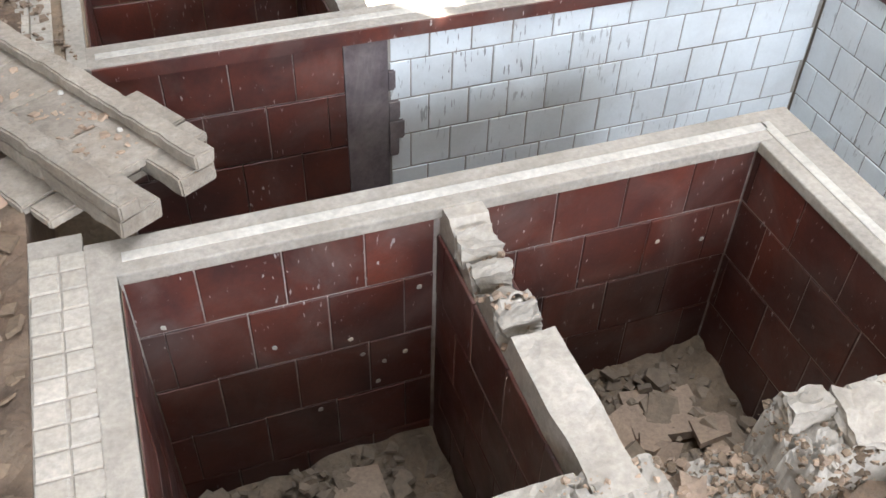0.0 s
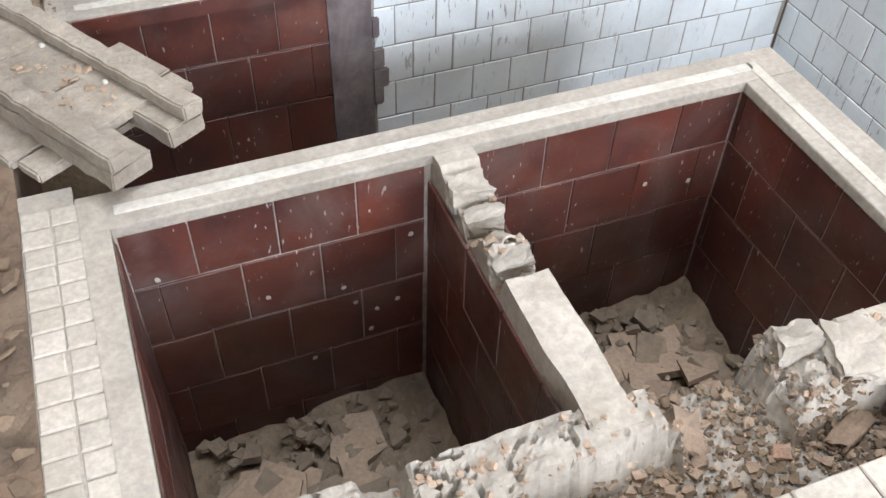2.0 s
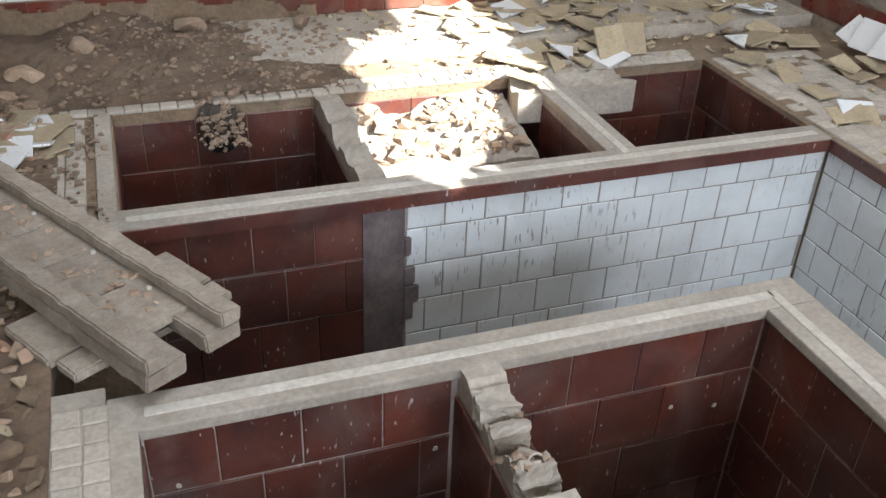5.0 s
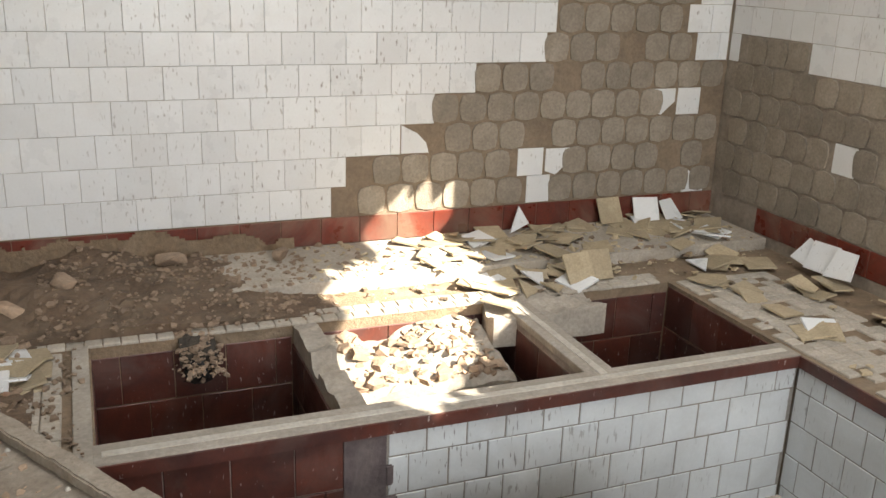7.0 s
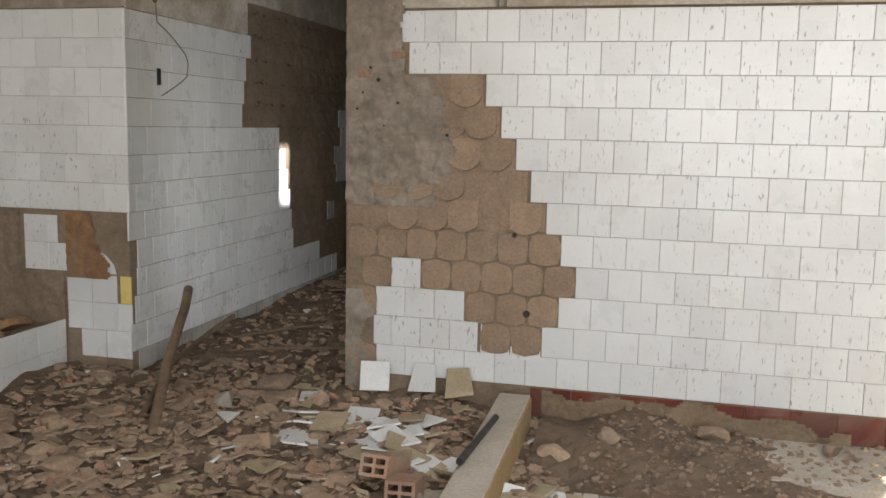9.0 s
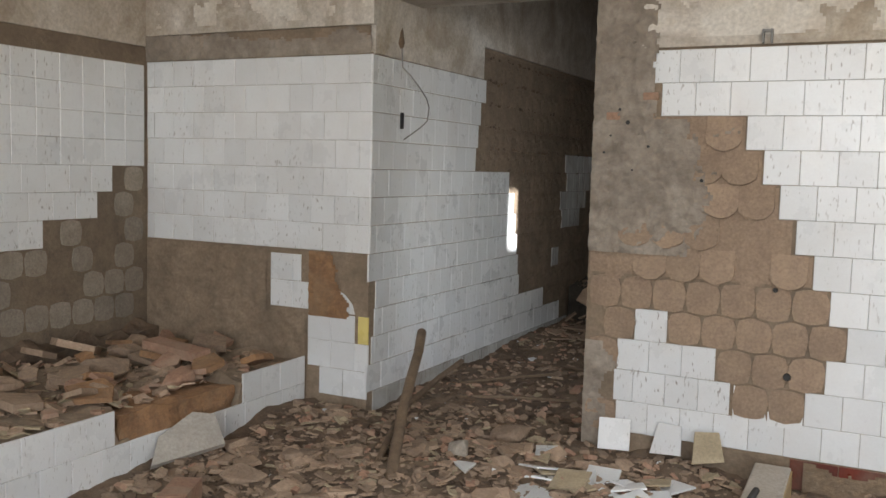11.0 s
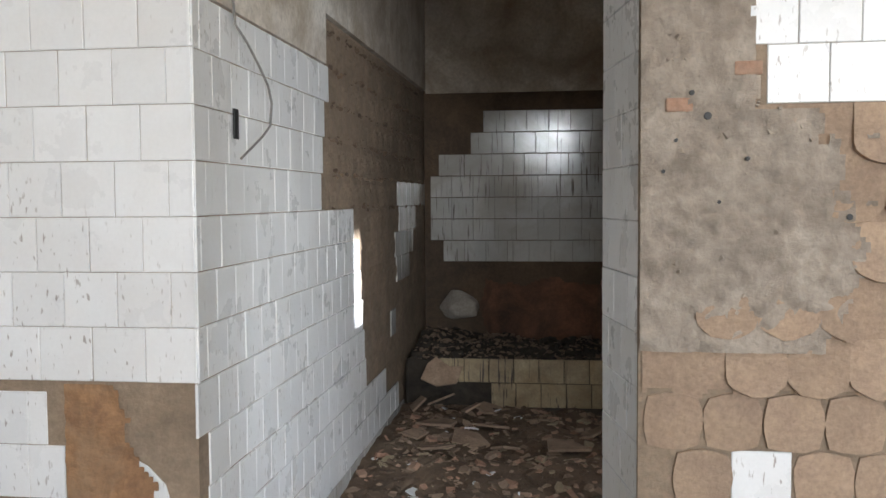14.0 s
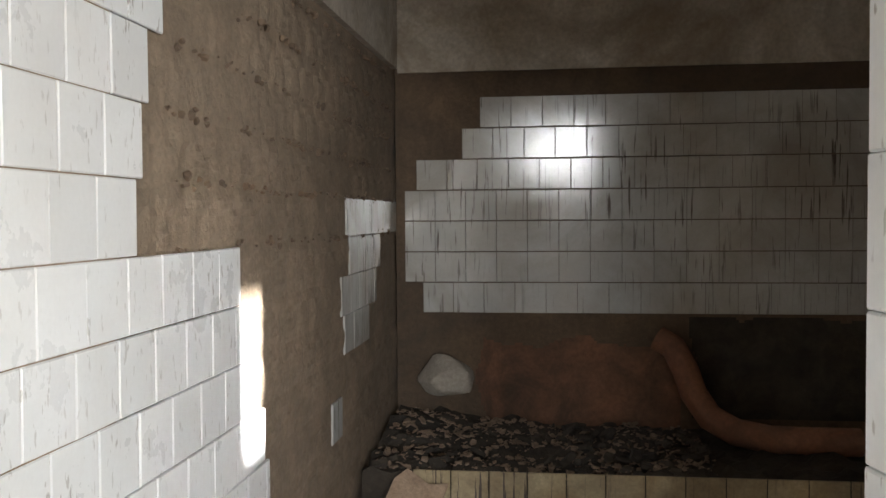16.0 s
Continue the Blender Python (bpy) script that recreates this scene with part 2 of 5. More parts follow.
def shard_mesh(name, outline, d, material):
    """A flat piece of the given outline, d thick."""
    bm = bmesh.new()
    low = [bm.verts.new((x, y, -d)) for x, y in outline]
    top = [bm.verts.new((x * 0.985, y * 0.985, 0)) for x, y in outline]
    bm.faces.new(top)
    bm.faces.new(low[::-1])
    for i in range(len(low)):
        j = (i + 1) % len(low)
        bm.faces.new((low[i], low[j], top[j], top[i]))
    bmesh.ops.recalc_face_normals(bm, faces=bm.faces[:])
    me = bpy.data.meshes.new(name)
    bm.to_mesh(me)
    bm.free()
    me.materials.append(material)
    return me


def basis(origin, u, v):
    """The pose whose x runs along u and y along v."""
    u, v = Vector(u), Vector(v)
    w = u.cross(v)
    return Matrix(((u.x, v.x, w.x, origin[0]), (u.y, v.y, w.y, origin[1]), (u.z, v.z, w.z, origin[2]), (0, 0, 0, 1)))


rng = random.Random(5)


def lay(parent, mesh, name, origin, u, v, places, wobble=0.0025, inset=0.0055):
    """One object for each piece at (a, b) along u and v from origin, with a slight unevenness."""
    face = basis(origin, u, v)
    for a, b, *s in places:
        ob = new(name, mesh)
        ob.parent = parent
        sx = s[0] if s else 1.0
        ob.matrix_basis = face @ Matrix.Translation((a, b, rng.uniform(-0.0012, 0.0012) - inset)) @ Euler((rng.gauss(0, wobble), rng.gauss(0, wobble), rng.gauss(0, 0.002))).to_matrix().to_4x4() @ Matrix.Diagonal((sx, 1, 1, 1))


TW = 0.153      # tile and joint along a wall
TH = 0.150      # tile and joint up a wall
TILE = tile_mesh("white_tile", TW - 0.0014, TH - 0.0014, 0.008, WHITE)
TILE_D = tile_mesh("streaked_tile", TW - 0.0014, TH - 0.0014, 0.008, WHITE_DIRTY)
TILE_G = tile_mesh("white_tile", TW - 0.0025, TH - 0.003, 0.008, WHITE)
MTILE = tile_mesh("maroon_tile", 0.198, 0.2035, 0.008, MAROON)
PADM = []
for q in range(4):
    pr = random.Random(q)
    pts = []
    for a in range(16):
        an = a * math.tau / 16
        c, s = math.cos(an), math.sin(an)
        r = 0.0785 / max(abs(c), abs(s)) ** 0.45 * pr.uniform(0.95, 1.02)
        pts.append((c * r, s * r))
    PADM.append(shard_mesh("mortar_pad", pts, 0.008, PAD))
PADG = [shard_mesh("mortar_pad", [(x * 0.97, y * 0.97) for x, y in [(v.co.x, v.co.y) for v in m.vertices[16:]]], 0.008, PAD_GREY) for m in PADM]


def row_of(lo, hi, joint, step=TW):
    """Centres and width factors of the tiles of one row between lo and hi, with joints at joint + n * step."""
    out = []
    k = math.floor((lo - joint) / step + 1e-6)
    while True:
        a, b = max(lo, joint + k * step), min(hi, joint + (k + 1) * step)
        if a >= hi - 1e-6:
            return out
        if b - a > 0.02:
            out.append(((a + b) / 2, (b - a) / step))
        k += 1


def tiled(parent, mesh, origin, u, v, rows, name="tile", step=TW, wobble=0.0025):
    """rows: (lower edge along v, from, to, joint)."""
    for z, lo, hi, joint in rows:
        lay(parent, mesh, name, origin, u, v, [(c, z + TH / 2, f) for c, f in row_of(lo, hi, joint, step)], wobble)


# ---- shell of the place ----
rear_posts = [-1.1] + [v for w in REAR_WINDOWS for v in w[:2]] + [7.1]
wall_rear = boxes("wall_rear", [(rear_posts[i], rear_posts[i + 1], REAR_Y - 0.35, REAR_Y, -1.1, CEIL) for i in range(0, 8, 2)]
                  + [(a, b, REAR_Y - 0.35, REAR_Y, lo, hi) for a, b, c, d in REAR_WINDOWS for lo, hi in ((-1.1, c), (d, CEIL))],
                  PLASTER, "stained plaster wall with three open windows", "wall")
sy0, sy1, sz0, sz1 = ADDED_SIDE_WINDOW
uy0, uy1, uz0, uz1 = ADDED_SUN_OPENING
wall_east = boxes("wall_east", [(6.84, 7.15, REAR_Y, sy0, -1.1, CEIL), (6.84, 7.15, sy0, sy1, -1.1, sz0), (6.84, 7.15, sy0, sy1, sz1, CEIL), (6.84, 7.15, sy1, uy0, -1.1, CEIL),
                                (6.84, 7.15, uy0, uy1, -1.1, uz0), (6.84, 7.15, uy0, uy1, uz1, CEIL), (6.84, 7.15, uy1, 6.4, -1.1, CEIL)],
                  PLASTER_GREY, "rendered wall with missing white tiles and added unseen windows", "wall")
# unseen upright boards, added: the ragged gap between them shapes the sun patch
LOW_EDGE = ((1.0, 3.0), (1.62, 2.80), (1.88, 2.58), (2.4, 2.24), (3.26, 1.90), (4.0, 2.02), (4.4, 2.1))
HIGH_EDGE = ((1.0, 2.9), (1.6, 2.80), (1.75, 2.86), (2.48, 2.78), (2.94, 2.85), (3.45, 2.46), (3.83, 2.56), (4.12, 2.25), (4.3, 2.0), (4.4, 1.84))


def along(edge, y):
    for (a, p), (b, q) in zip(edge, edge[1:]):
        if a <= y <= b:
            return p + (q - p) * (y - a) / (b - a)
    return edge[-1][1]


boarding = new("sun_patch_mask")
tagged(boarding, "unseen upright boards added to shape the sun patch", "boarding", kind="structure")
SUN_MASK_ROWS = []
for i in range(26):
    y = uy0 + (uy1 - uy0) * i / 26
    y_ = uy0 + (uy1 - uy0) * (i + 1) / 26
    lo, hi = along(LOW_EDGE, y) + 0.02 * math.sin(i * 2.3), along(HIGH_EDGE, y) + 0.02 * math.sin(i * 3.1)
    SUN_MASK_ROWS += [(6.845, 6.87, y, y_, uz0, lo), (6.845, 6.87, y, y_, hi, uz1)] if hi > lo + 0.03 else [(6.845, 6.87, y, y_, uz0, uz1)]
wall_back = boxes("wall_back", [(1.93, 6.84, 5.895, 6.33, -0.6, 1.99), (1.93, 6.84, 5.90, 6.33, 1.99, CEIL)], MORTAR, "wall with half-missing white tiles over brown mortar", "wall")
wall_upper = boxes("plaster_band", [(2.15, 6.84, 5.882, 5.899, 2.0, CEIL)], PLASTER, "pale stained plaster above the tiles", "wall")
lintel = boxes("lintel", [(0.765, 1.93, 5.80, 6.3, 2.32, CEIL)], PLASTER, "stained plastered lintel over the passage", "lintel", bevel=0.02)
wall_pier = boxes("wall_pier", [(-1.15, 0.755, 5.79, 7.0, -0.3, 2.02), (-1.15, 0.742, 7.0, 10.2, -0.3, 2.02), (-1.15, 0.74, 5.80, 10.2, 2.02, CEIL)], MORTAR, "thick pier wall with white tiles over mortar", "wall")
pier_plaster = boxes("plaster_band", [(-0.83, 0.77, 5.772, 5.80, 2.16, CEIL), (0.735, 0.768, 5.80, 7.16, 2.012, CEIL), (0.735, 0.768, 7.16, 9.92, 2.22, CEIL)], PLASTER, "stained peeling plaster above the tiles", "wall")
wall_west = boxes("wall_west", [(-1.15, -0.83, REAR_Y, 5.79, -0.3, CEIL)], MORTAR, "wall with white tiles missing below", "wall")
west_plaster = boxes("plaster_band", [(-0.835, -0.815, REAR_Y, 5.77, 2.1, CEIL)], PLASTER, "stained plaster above the tiles", "wall")
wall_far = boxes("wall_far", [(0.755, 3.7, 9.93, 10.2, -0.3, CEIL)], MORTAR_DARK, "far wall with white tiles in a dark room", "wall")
far_plaster = boxes("plaster_band", [(0.77, 3.4, 9.915, 9.94, 2.2, CEIL)], PLASTER, "dull plaster above the far tiles", "wall")
# unseen wall: its window and slot are added to pass lamp light
wall_side = boxes("wall_side", [(3.4, 3.7, 6.33, 6.40, -0.3, CEIL), (3.4, 3.7, 6.40, 7.2, -0.3, 0.75), (3.4, 3.7, 6.40, 6.82, 1.75, CEIL), (3.4, 3.7, 6.82, 7.05, 1.75, 2.33), (3.4, 3.7, 6.82, 7.05, 2.82, CEIL), (3.4, 3.7, 7.05, 7.2, 1.75, CEIL), (3.4, 3.7, 7.2, 9.93, -0.3, CEIL)], PLASTER_GREY, "unseen dark rendered wall with an added window and lamp slot", "wall")
# walls of the added shaft stand 3 m high to keep direct sun out
lx0, lx1, ly0, ly1 = ADDED_LIGHT_SHAFT
top = CEIL + 0.2
ceiling = boxes("ceiling", [(-1.15, lx0, REAR_Y - 0.35, 10.2, CEIL, top), (lx1, 7.15, REAR_Y - 0.35, 6.33, CEIL, top), (lx0, lx1, REAR_Y - 0.35, ly0, CEIL, top), (lx0, lx1, ly1, 6.33, CEIL, top), (lx0, 3.7, 6.33, 10.2, CEIL, top),
                            (lx0 - 0.15, lx0, ly0 - 0.15, ly1 + 0.15, top, top + 3.0), (lx1, lx1 + 0.15, ly0 - 0.15, ly1 + 0.15, top, top + 3.0), (lx0, lx1, ly0 - 0.15, ly0, top, top + 3.0), (lx0, lx1, ly1, ly1 + 0.15, top, top + 3.0)],
                PLASTER, "unseen stained plaster ceiling with an added light shaft", "ceiling")

# floors, basins and pits
floor = boxes("floor", [(-0.83, 2.95, REAR_Y, 9.93, -0.4, -0.012), (2.95, 3.385, REAR_Y, 3.39, -1.1, -0.012), (2.95, 3.385, 4.16, 5.886, -1.1, -0.012),
                        (3.385, 5.2, REAR_Y, 2.20, -1.1, -0.012), (3.385, 6.84, 5.06, 5.90, -1.1, -0.012), (5.987, 6.84, REAR_Y, 5.06, -1.1, -0.012),
                        (2.0, 3.4, 5.886, 9.93, -0.4, -0.012)], PALE_DIRT, "dusty cement floor round the pits", "floor")
basin_floor = boxes("basin_floor", [(2.9, 6.0, -2.5, 5.1, -1.2, -1.02)], DIRT, "dirty sunken floor of the basin", "floor")
pit_wall = boxes("pit_wall", [(3.385, 5.2, 3.278, 3.378, -1.1, -0.035), (5.055, 5.19, 2.2, 3.278, -1.1, -0.035), (3.385, 5.97, 4.17, 4.275, -1.1, -0.035),
                              (5.085, 5.195, 4.275, 5.06, -1.1, -0.035)], PITGROUT, "masonry walls between the sunken pits", "wall")


def broken_mid(x, y):
    if y < 2.84:
        return -0.005 + 0.006 * fbm(x, y, 12)
    k = 1 - max(0, (y - 3.17) / 0.05) if y > 3.17 else 1
    return -0.005 - max(0, min(1, k)) * (0.05 + 0.05 * fbm(x, y, 14) + 0.03 * math.sin(y * 40))


part_mid = bed("pit_partition", 4.147, 4.248, 2.42, 3.278, -1.1, broken_mid, 0.018, CEMENT, "broken cement partition between two pits", "wall", jag=0.008)
boxes("partition_core", [(4.139, 4.257, 2.47, 3.275, -1.1, -0.12)], PITGROUT, "pale jointed core", parent=part_mid)
part_cd = bed("pit_partition", 4.164, 4.260, 4.275, 5.06, -1.1, lambda x, y: -0.01 - (0.05 if 4.62 < y < 4.75 else 0.02 if y < 4.62 else 0) + 0.015 * fbm(x, y, 14), 0.02, CEMENT, "broken cement partition between two pits", "wall", jag=0.008)


def near_top(x, y):
    """Fractured slabs with a gravel-filled trough behind the floor edge."""
    crack = abs(fbm(x, y, 9, 2))
    z = -0.008 + 0.014 * fbm(x, y, 6) + 0.006 * fbm(x, y, 26, 6) - 0.03 * max(0, 0.07 - crack) / 0.07
    edge = 2.335 + 0.04 * fbm(x, 0.3, 6) + (0.04 if 3.98 < x < 4.3 else 0)
    trough = -0.10 + 0.02 * fbm(x, y, 12) + 0.01 * fbm(x, y, 40)

    def step(v, soft=0.035):
        v = min(1.0, max(0.0, v / soft + 0.5))
        return v * v * (3 - 2 * v)

    low = step(x - 3.74) * step(edge - y)
    gap = 0.03 * fbm(x, y, 10)
    low = max(low, step(x - 4.31 - gap) * step(4.54 + gap - x))
    low = max(low, 0.7 * step(x - 3.71, 0.02) * step(3.79 - x + gap * 0.5, 0.02))
    if x > 4.5:
        z += 0.035 * abs(fbm(x, y, 13, 8)) + 0.01
    return z + (trough - z) * low


boxes("partition_core", [(4.157, 4.266, 4.275, 5.06, -1.1, -0.12)], PITGROUT, "pale jointed core", parent=part_cd)
near_wall = bed("broken_rim", 3.385, 5.06, 2.21, 2.49, -1.1, near_top, 0.008, CEMENT, "broken pit rim of crumbling cement and brick", "wall", jag=0.01)

# rim caps
cap = boxes("rim_cap", [(3.375, 5.21, 3.265, 3.39, -0.035, 0.0), (5.045, 5.21, 2.5, 3.265, -0.035, 0.0), (3.372, 5.985, 4.158, 4.282, -0.035, 0.0), (5.08, 5.2, 4.282, 5.055, -0.035, 0.0)],
            CEMENT, "dusty cement rim round the pits", "rim", bevel=0.006)
boxes("rim_strip", [(3.40, 5.10, 3.305, 3.335, -0.004, 0.004), (5.09, 5.12, 2.5, 3.335, -0.004, 0.004), (3.40, 5.95, 4.20, 4.23, -0.004, 0.004), (5.125, 5.155, 4.24, 5.0, -0.004, 0.004)], STRIP, "worn pale marble strip", parent=cap, bevel=0.002)
cap_left = boxes("rim_cap", [(3.32, 3.385, 2.2, 3.39, -0.035, 0.0), (3.32, 3.378, 4.16, 5.06, -0.035, 0.0)], CEMENT, "pale cement edge beside the floor tiles", "rim", bevel=0.005)
boxes("basin_cap", [(3.385, 5.98, 4.150, 4.158, -0.052, -0.006), (5.972, 5.982, 0.0, 4.155, -0.052, -0.004)], MAROON, "dark red edging tiles along the basin", "rim")

# ground heaps
def ground_z(x, y):
    t = min(1, max(0, (y - 3.2) / 1.8))
    s = min(1, max(0, (3.15 - x) / 0.8))
    z = 0.005 + 0.10 * t * s + 0.05 * t * s * fbm(x, y, 1.7) + 0.022 * fbm(x, y, 7, 5) + 0.012 * fbm(x, y, 22, 9)
    if y > 5.9:
        z += 0.06 * min(1, y - 5.9)
    if x < 0.9 and 5.0 < y < 5.8:
        z += 0.05 * (1 - abs(y - 5.5) / 0.4) if abs(y - 5.5) < 0.4 else 0
    return max(z, -0.01)


ground = bed("ground", -0.83, 3.2, 0.0, 9.93, -0.3, ground_z, 0.045, DIRT, "dirt and broken rubble covering the floor", "ground")


def mound_z(x, y):
    k = max(0, 1 - ((x - 3.35) / 1.0) ** 2) * min(1, max(0, (y - 4.95) / 0.5))
    return -0.008 + k * (0.10 + 0.05 * fbm(x, y, 4)) + 0.012 * fbm(x, y, 20)


mound = bed("dirt_heap", 2.98, 4.4, 5.12, 5.885, -0.2, mound_z, 0.03, DIRT, "heap of gravelly dirt against the wall", "dirt", kind="stuff")
ledge = boxes("ledge", [(3.4, 6.82, 5.36, 5.886, -0.02, 0.05)], BEIGE, "low step of dusty beige tiles along the wall", "step", bevel=0.006)

# ---- wall tiles ----
X, Y, Z, NX, NY = (1, 0, 0), (0, 1, 0), (0, 0, 1), (-1, 0, 0), (0, -1, 0)
Z0 = 0.19
B_LEFT = [2.08, 2.08, 3.01, 3.09, 3.015, 2.94, 2.86, 2.785, 2.71, 2.63, 2.24, 2.16]
B_RIGHT = [4.55, 4.63, 4.90, 5.08, 5.30, 5.69, 5.74, 5.74, 5.9, 6.83, 6.83, 6.83]
rows = []
for k in range(12):
    joint = 3.09 - 0.0765 * (k - 3)
    for lo, hi in ((B_LEFT[k], B_RIGHT[k]),):
        if k == 1:
            rows += [(Z0 + k * TH, lo, 2.62, joint), (Z0 + k * TH, 2.93, hi, joint)]
        else:
            rows.append((Z0 + k * TH, lo, hi, joint))
rows += [(Z0 + 2 * TH, 2.09, 2.55, 2.09), (Z0 + 3 * TH, 2.16, 2.33, 2.17), (Z0 + TH, 5.56, 5.72, 5.56), (Z0, 5.62, 5.76, 5.62), (Z0 + 3 * TH, 6.52, 6.69, 6.53),
         (Z0 + 5 * TH, 6.62, 6.83, 6.62), (Z0 + 6 * TH, 6.55, 6.83, 6.55), (Z0 + 7 * TH, 6.62, 6.83, 6.62), (Z0 + 8 * TH, 6.55, 6.83, 6.55)]
tiled(wall_back, TILE, (0, 5.886, 0), X, Z, rows)
# broken edges of the tile field
BROKEN = [shard_mesh("broken_tile", o, 0.008, WHITE) for o in (
    [(-0.075, -0.073), (0.075, -0.073), (0.06, -0.02), (0.01, 0.03), (-0.075, 0.073)],
    [(-0.075, -0.073), (0.075, -0.073), (0.075, 0.02), (0.02, 0.06), (-0.03, 0.01), (-0.075, -0.01)],
    [(-0.075, 0.073), (-0.075, -0.05), (-0.01, -0.073), (0.075, 0.0), (0.075, 0.073)])]
for mesh, a, b in ((BROKEN[0], 2.71, 0.41), (BROKEN[1], 2.86, 0.39), (BROKEN[0], 4.98, 0.565), (BROKEN[2], 5.80, 0.41), (BROKEN[2], 6.44, 0.715), (BROKEN[0], 6.70, 0.26)):
    lay(wall_back, mesh, "broken_tile", (0, 5.886, 0), X, Z, [(a, b)])


def covered(x, z, rr):
    return any(r[0] - 0.03 < z < r[0] + TH + 0.03 and r[1] - 0.05 < x < r[2] + 0.05 for r in rr)


for k in range(9):
    z = Z0 + k * TH + TH / 2
    for side, lo, hi, pads in (("w", 2.02, 3.1, PADM), ("e", 4.6, 6.8, PADG)):
        x = lo + (0.0765 if k % 2 else 0)
        while x < hi:
            rough = side == "w" and z > 0.95
            if not covered(x, z, rows) and not rough and rng.random() > 0.06:
                lay(wall_back, pads[rng.randrange(4)], "mortar_pad", (0, 5.880 if side == "w" and rng.random() < 0.6 else 5.883, 0), X, Z, [(x, z)], 0.01)
            x += TW
def skin_edge(x, z):
    k = int((z - Z0) / TH)
    return k < 12 and x < B_LEFT[k] - 0.004 and z > 0.93 + 0.016 * math.cos(x * math.tau / TW)


# rough grey render on the end of the wall, west of the tiles
def render_patch(name, plane_y, x0, x1, z0, z1, amp, material, parent, label, edge=None):
    nx, nz = round((x1 - x0) / 0.013), round((z1 - z0) / 0.013)
    bm = bmesh.new()
    g = {}
    for i in range(nx + 1):
        for j in range(nz + 1):
            x, z = x0 + (x1 - x0) * i / nx, z0 + (z1 - z0) * j / nz
            if edge is None or edge(x, z):
                g[i, j] = bm.verts.new((x, plane_y - amp * (0.6 + fbm(x, z, 18) * 0.45 + fbm(x, z, 45, 4) * 0.3), z))
    for i in range(nx):
        for j in range(nz):
            q = [g.get(c) for c in ((i, j), (i + 1, j), (i + 1, j + 1), (i, j + 1))]
            if all(q):
                bm.faces.new(q)
    return part(name, bm, material, parent, label, smooth=True)


render_patch("render_patch", 5.893, 1.932, 2.62, 1.05, 2.6, 0.028, PLASTER_GREY, wall_back, "rough grey render with brick showing", lambda x, z: x < 2.18 + 0.2 * fbm(x, z, 4) + (0.30 if z < 1.68 else 0))
render_patch("mud_crust", 5.876, 2.95, 4.35, 0.03, 0.30, 0.014, PALE_DIRT, wall_back, "dried mud splashed over the base tiles", lambda x, z: z < 0.185 + 0.05 * fbm(x, z, 5) + 0.02 * fbm(x, z, 19) - 0.11 * max(0, x - 3.6))
render_patch("render_patch", 5.893, 1.932, 2.10, 0.1, 0.62, 0.016, PLASTER_GREY, wall_back, "rough grey render", lambda x, z: x < 2.05 + 0.06 * fbm(x, z, 7))
render_patch("mortar_skin", 5.8925, 1.94, 3.0, 0.9, 1.7, 0.004, PAD, wall_back, "smooth pinkish mortar bed", skin_edge)
SCALE = []
for q in range(4):
    pr = random.Random(40 + q)
    low = [(0.078 * math.cos(a), -0.030 + 0.052 * math.sin(a) * pr.uniform(0.85, 1.05)) for a in (math.pi * (1 + i / 9) for i in range(10))]
    SCALE.append(shard_mesh("mortar_pad", low + [(0.078, 0.074), (-0.078, 0.074)], 0.012, PAD))
for k in range(5, 10):
    for i in range(8):
        a, z = 2.0 + TW * i + (0.0765 if k % 2 else 0), Z0 + k * TH + TH / 2
        if skin_edge(a + 0.07, z) and a > (2.25 if z < 1.0 else 2.1 if z < 1.2 else 2.42) and rng.random() < 0.85:
            ob = new("mortar_pad", SCALE[rng.randrange(4)])
            ob.parent = wall_back
            ob.matrix_basis = basis((a, 5.882 - rng.uniform(0, 0.003), z), X, Z) @ Euler((rng.uniform(-0.16, -0.09), rng.gauss(0, 0.02), rng.gauss(0, 0.03))).to_matrix().to_4x4()
for bx, bz in ((2.2, 1.78), (2.03, 1.69)):
    boxes("brick_patch", [(bx - 0.035, bx + 0.035, 5.872, 5.9, bz - 0.018, bz + 0.018)], BRICK, "exposed red brick", parent=wall_back, bevel=0.006)
# jamb tiles at the end of the wall
tiled(wall_back, TILE, (1.850, 6.335, 0), (0.18, -0.983, 0), Z, [(Z0 + k * TH, 0.0, 0.42, 0.0 - 0.07 * (k % 2)) for k in range(14)])
boxes("jamb_fill", [(1.905, 1.932, 6.12, 6.33, -0.1, 2.3)], PLASTER, "plaster jamb", parent=wall_back)

# east wall
rows = [(0.13, 3.0, 4.39, 4.39), (0.28, 3.0, 4.46, 4.46), (0.46, 3.0, 4.56, 4.56), (0.61, 3.0, 4.62, 4.62), (0.79, 3.0, 4.70, 4.70), (0.94, 4.3, 5.26, 5.26)]
rows = [(0.19 + k * TH, a, b, b) for k, (z, a, b, j) in enumerate(rows)]
rows += [(0.19 + k * TH, 4.3, 5.88, 5.88 - 0.0765 * (k % 2)) for k in range(6, 12)] + [(0.49, 4.86, 5.01, 4.86), (0.94, 5.80, 5.88, 5.80)]
rows = [r if r[1] > 3.5 or r[0] < 0.72 else (r[0], 4.25, r[2], r[3]) for r in rows]
tiled(wall_east, TILE, (6.832, 0, 0), NY, Z, [(z, -hi, -lo, -j) for z, lo, hi, j in rows])
for k in range(6):
    y = 4.5 + (0.0765 if k % 2 else 0)
    while y < 5.85:
        if not covered(y, 0.265 + k * TH, rows):
            lay(wall_east, PADG[rng.randrange(4)], "mortar_pad", (6.826, 0, 0), NY, Z, [(-y, 0.265 + k * TH)], 0.012)
        y += TW

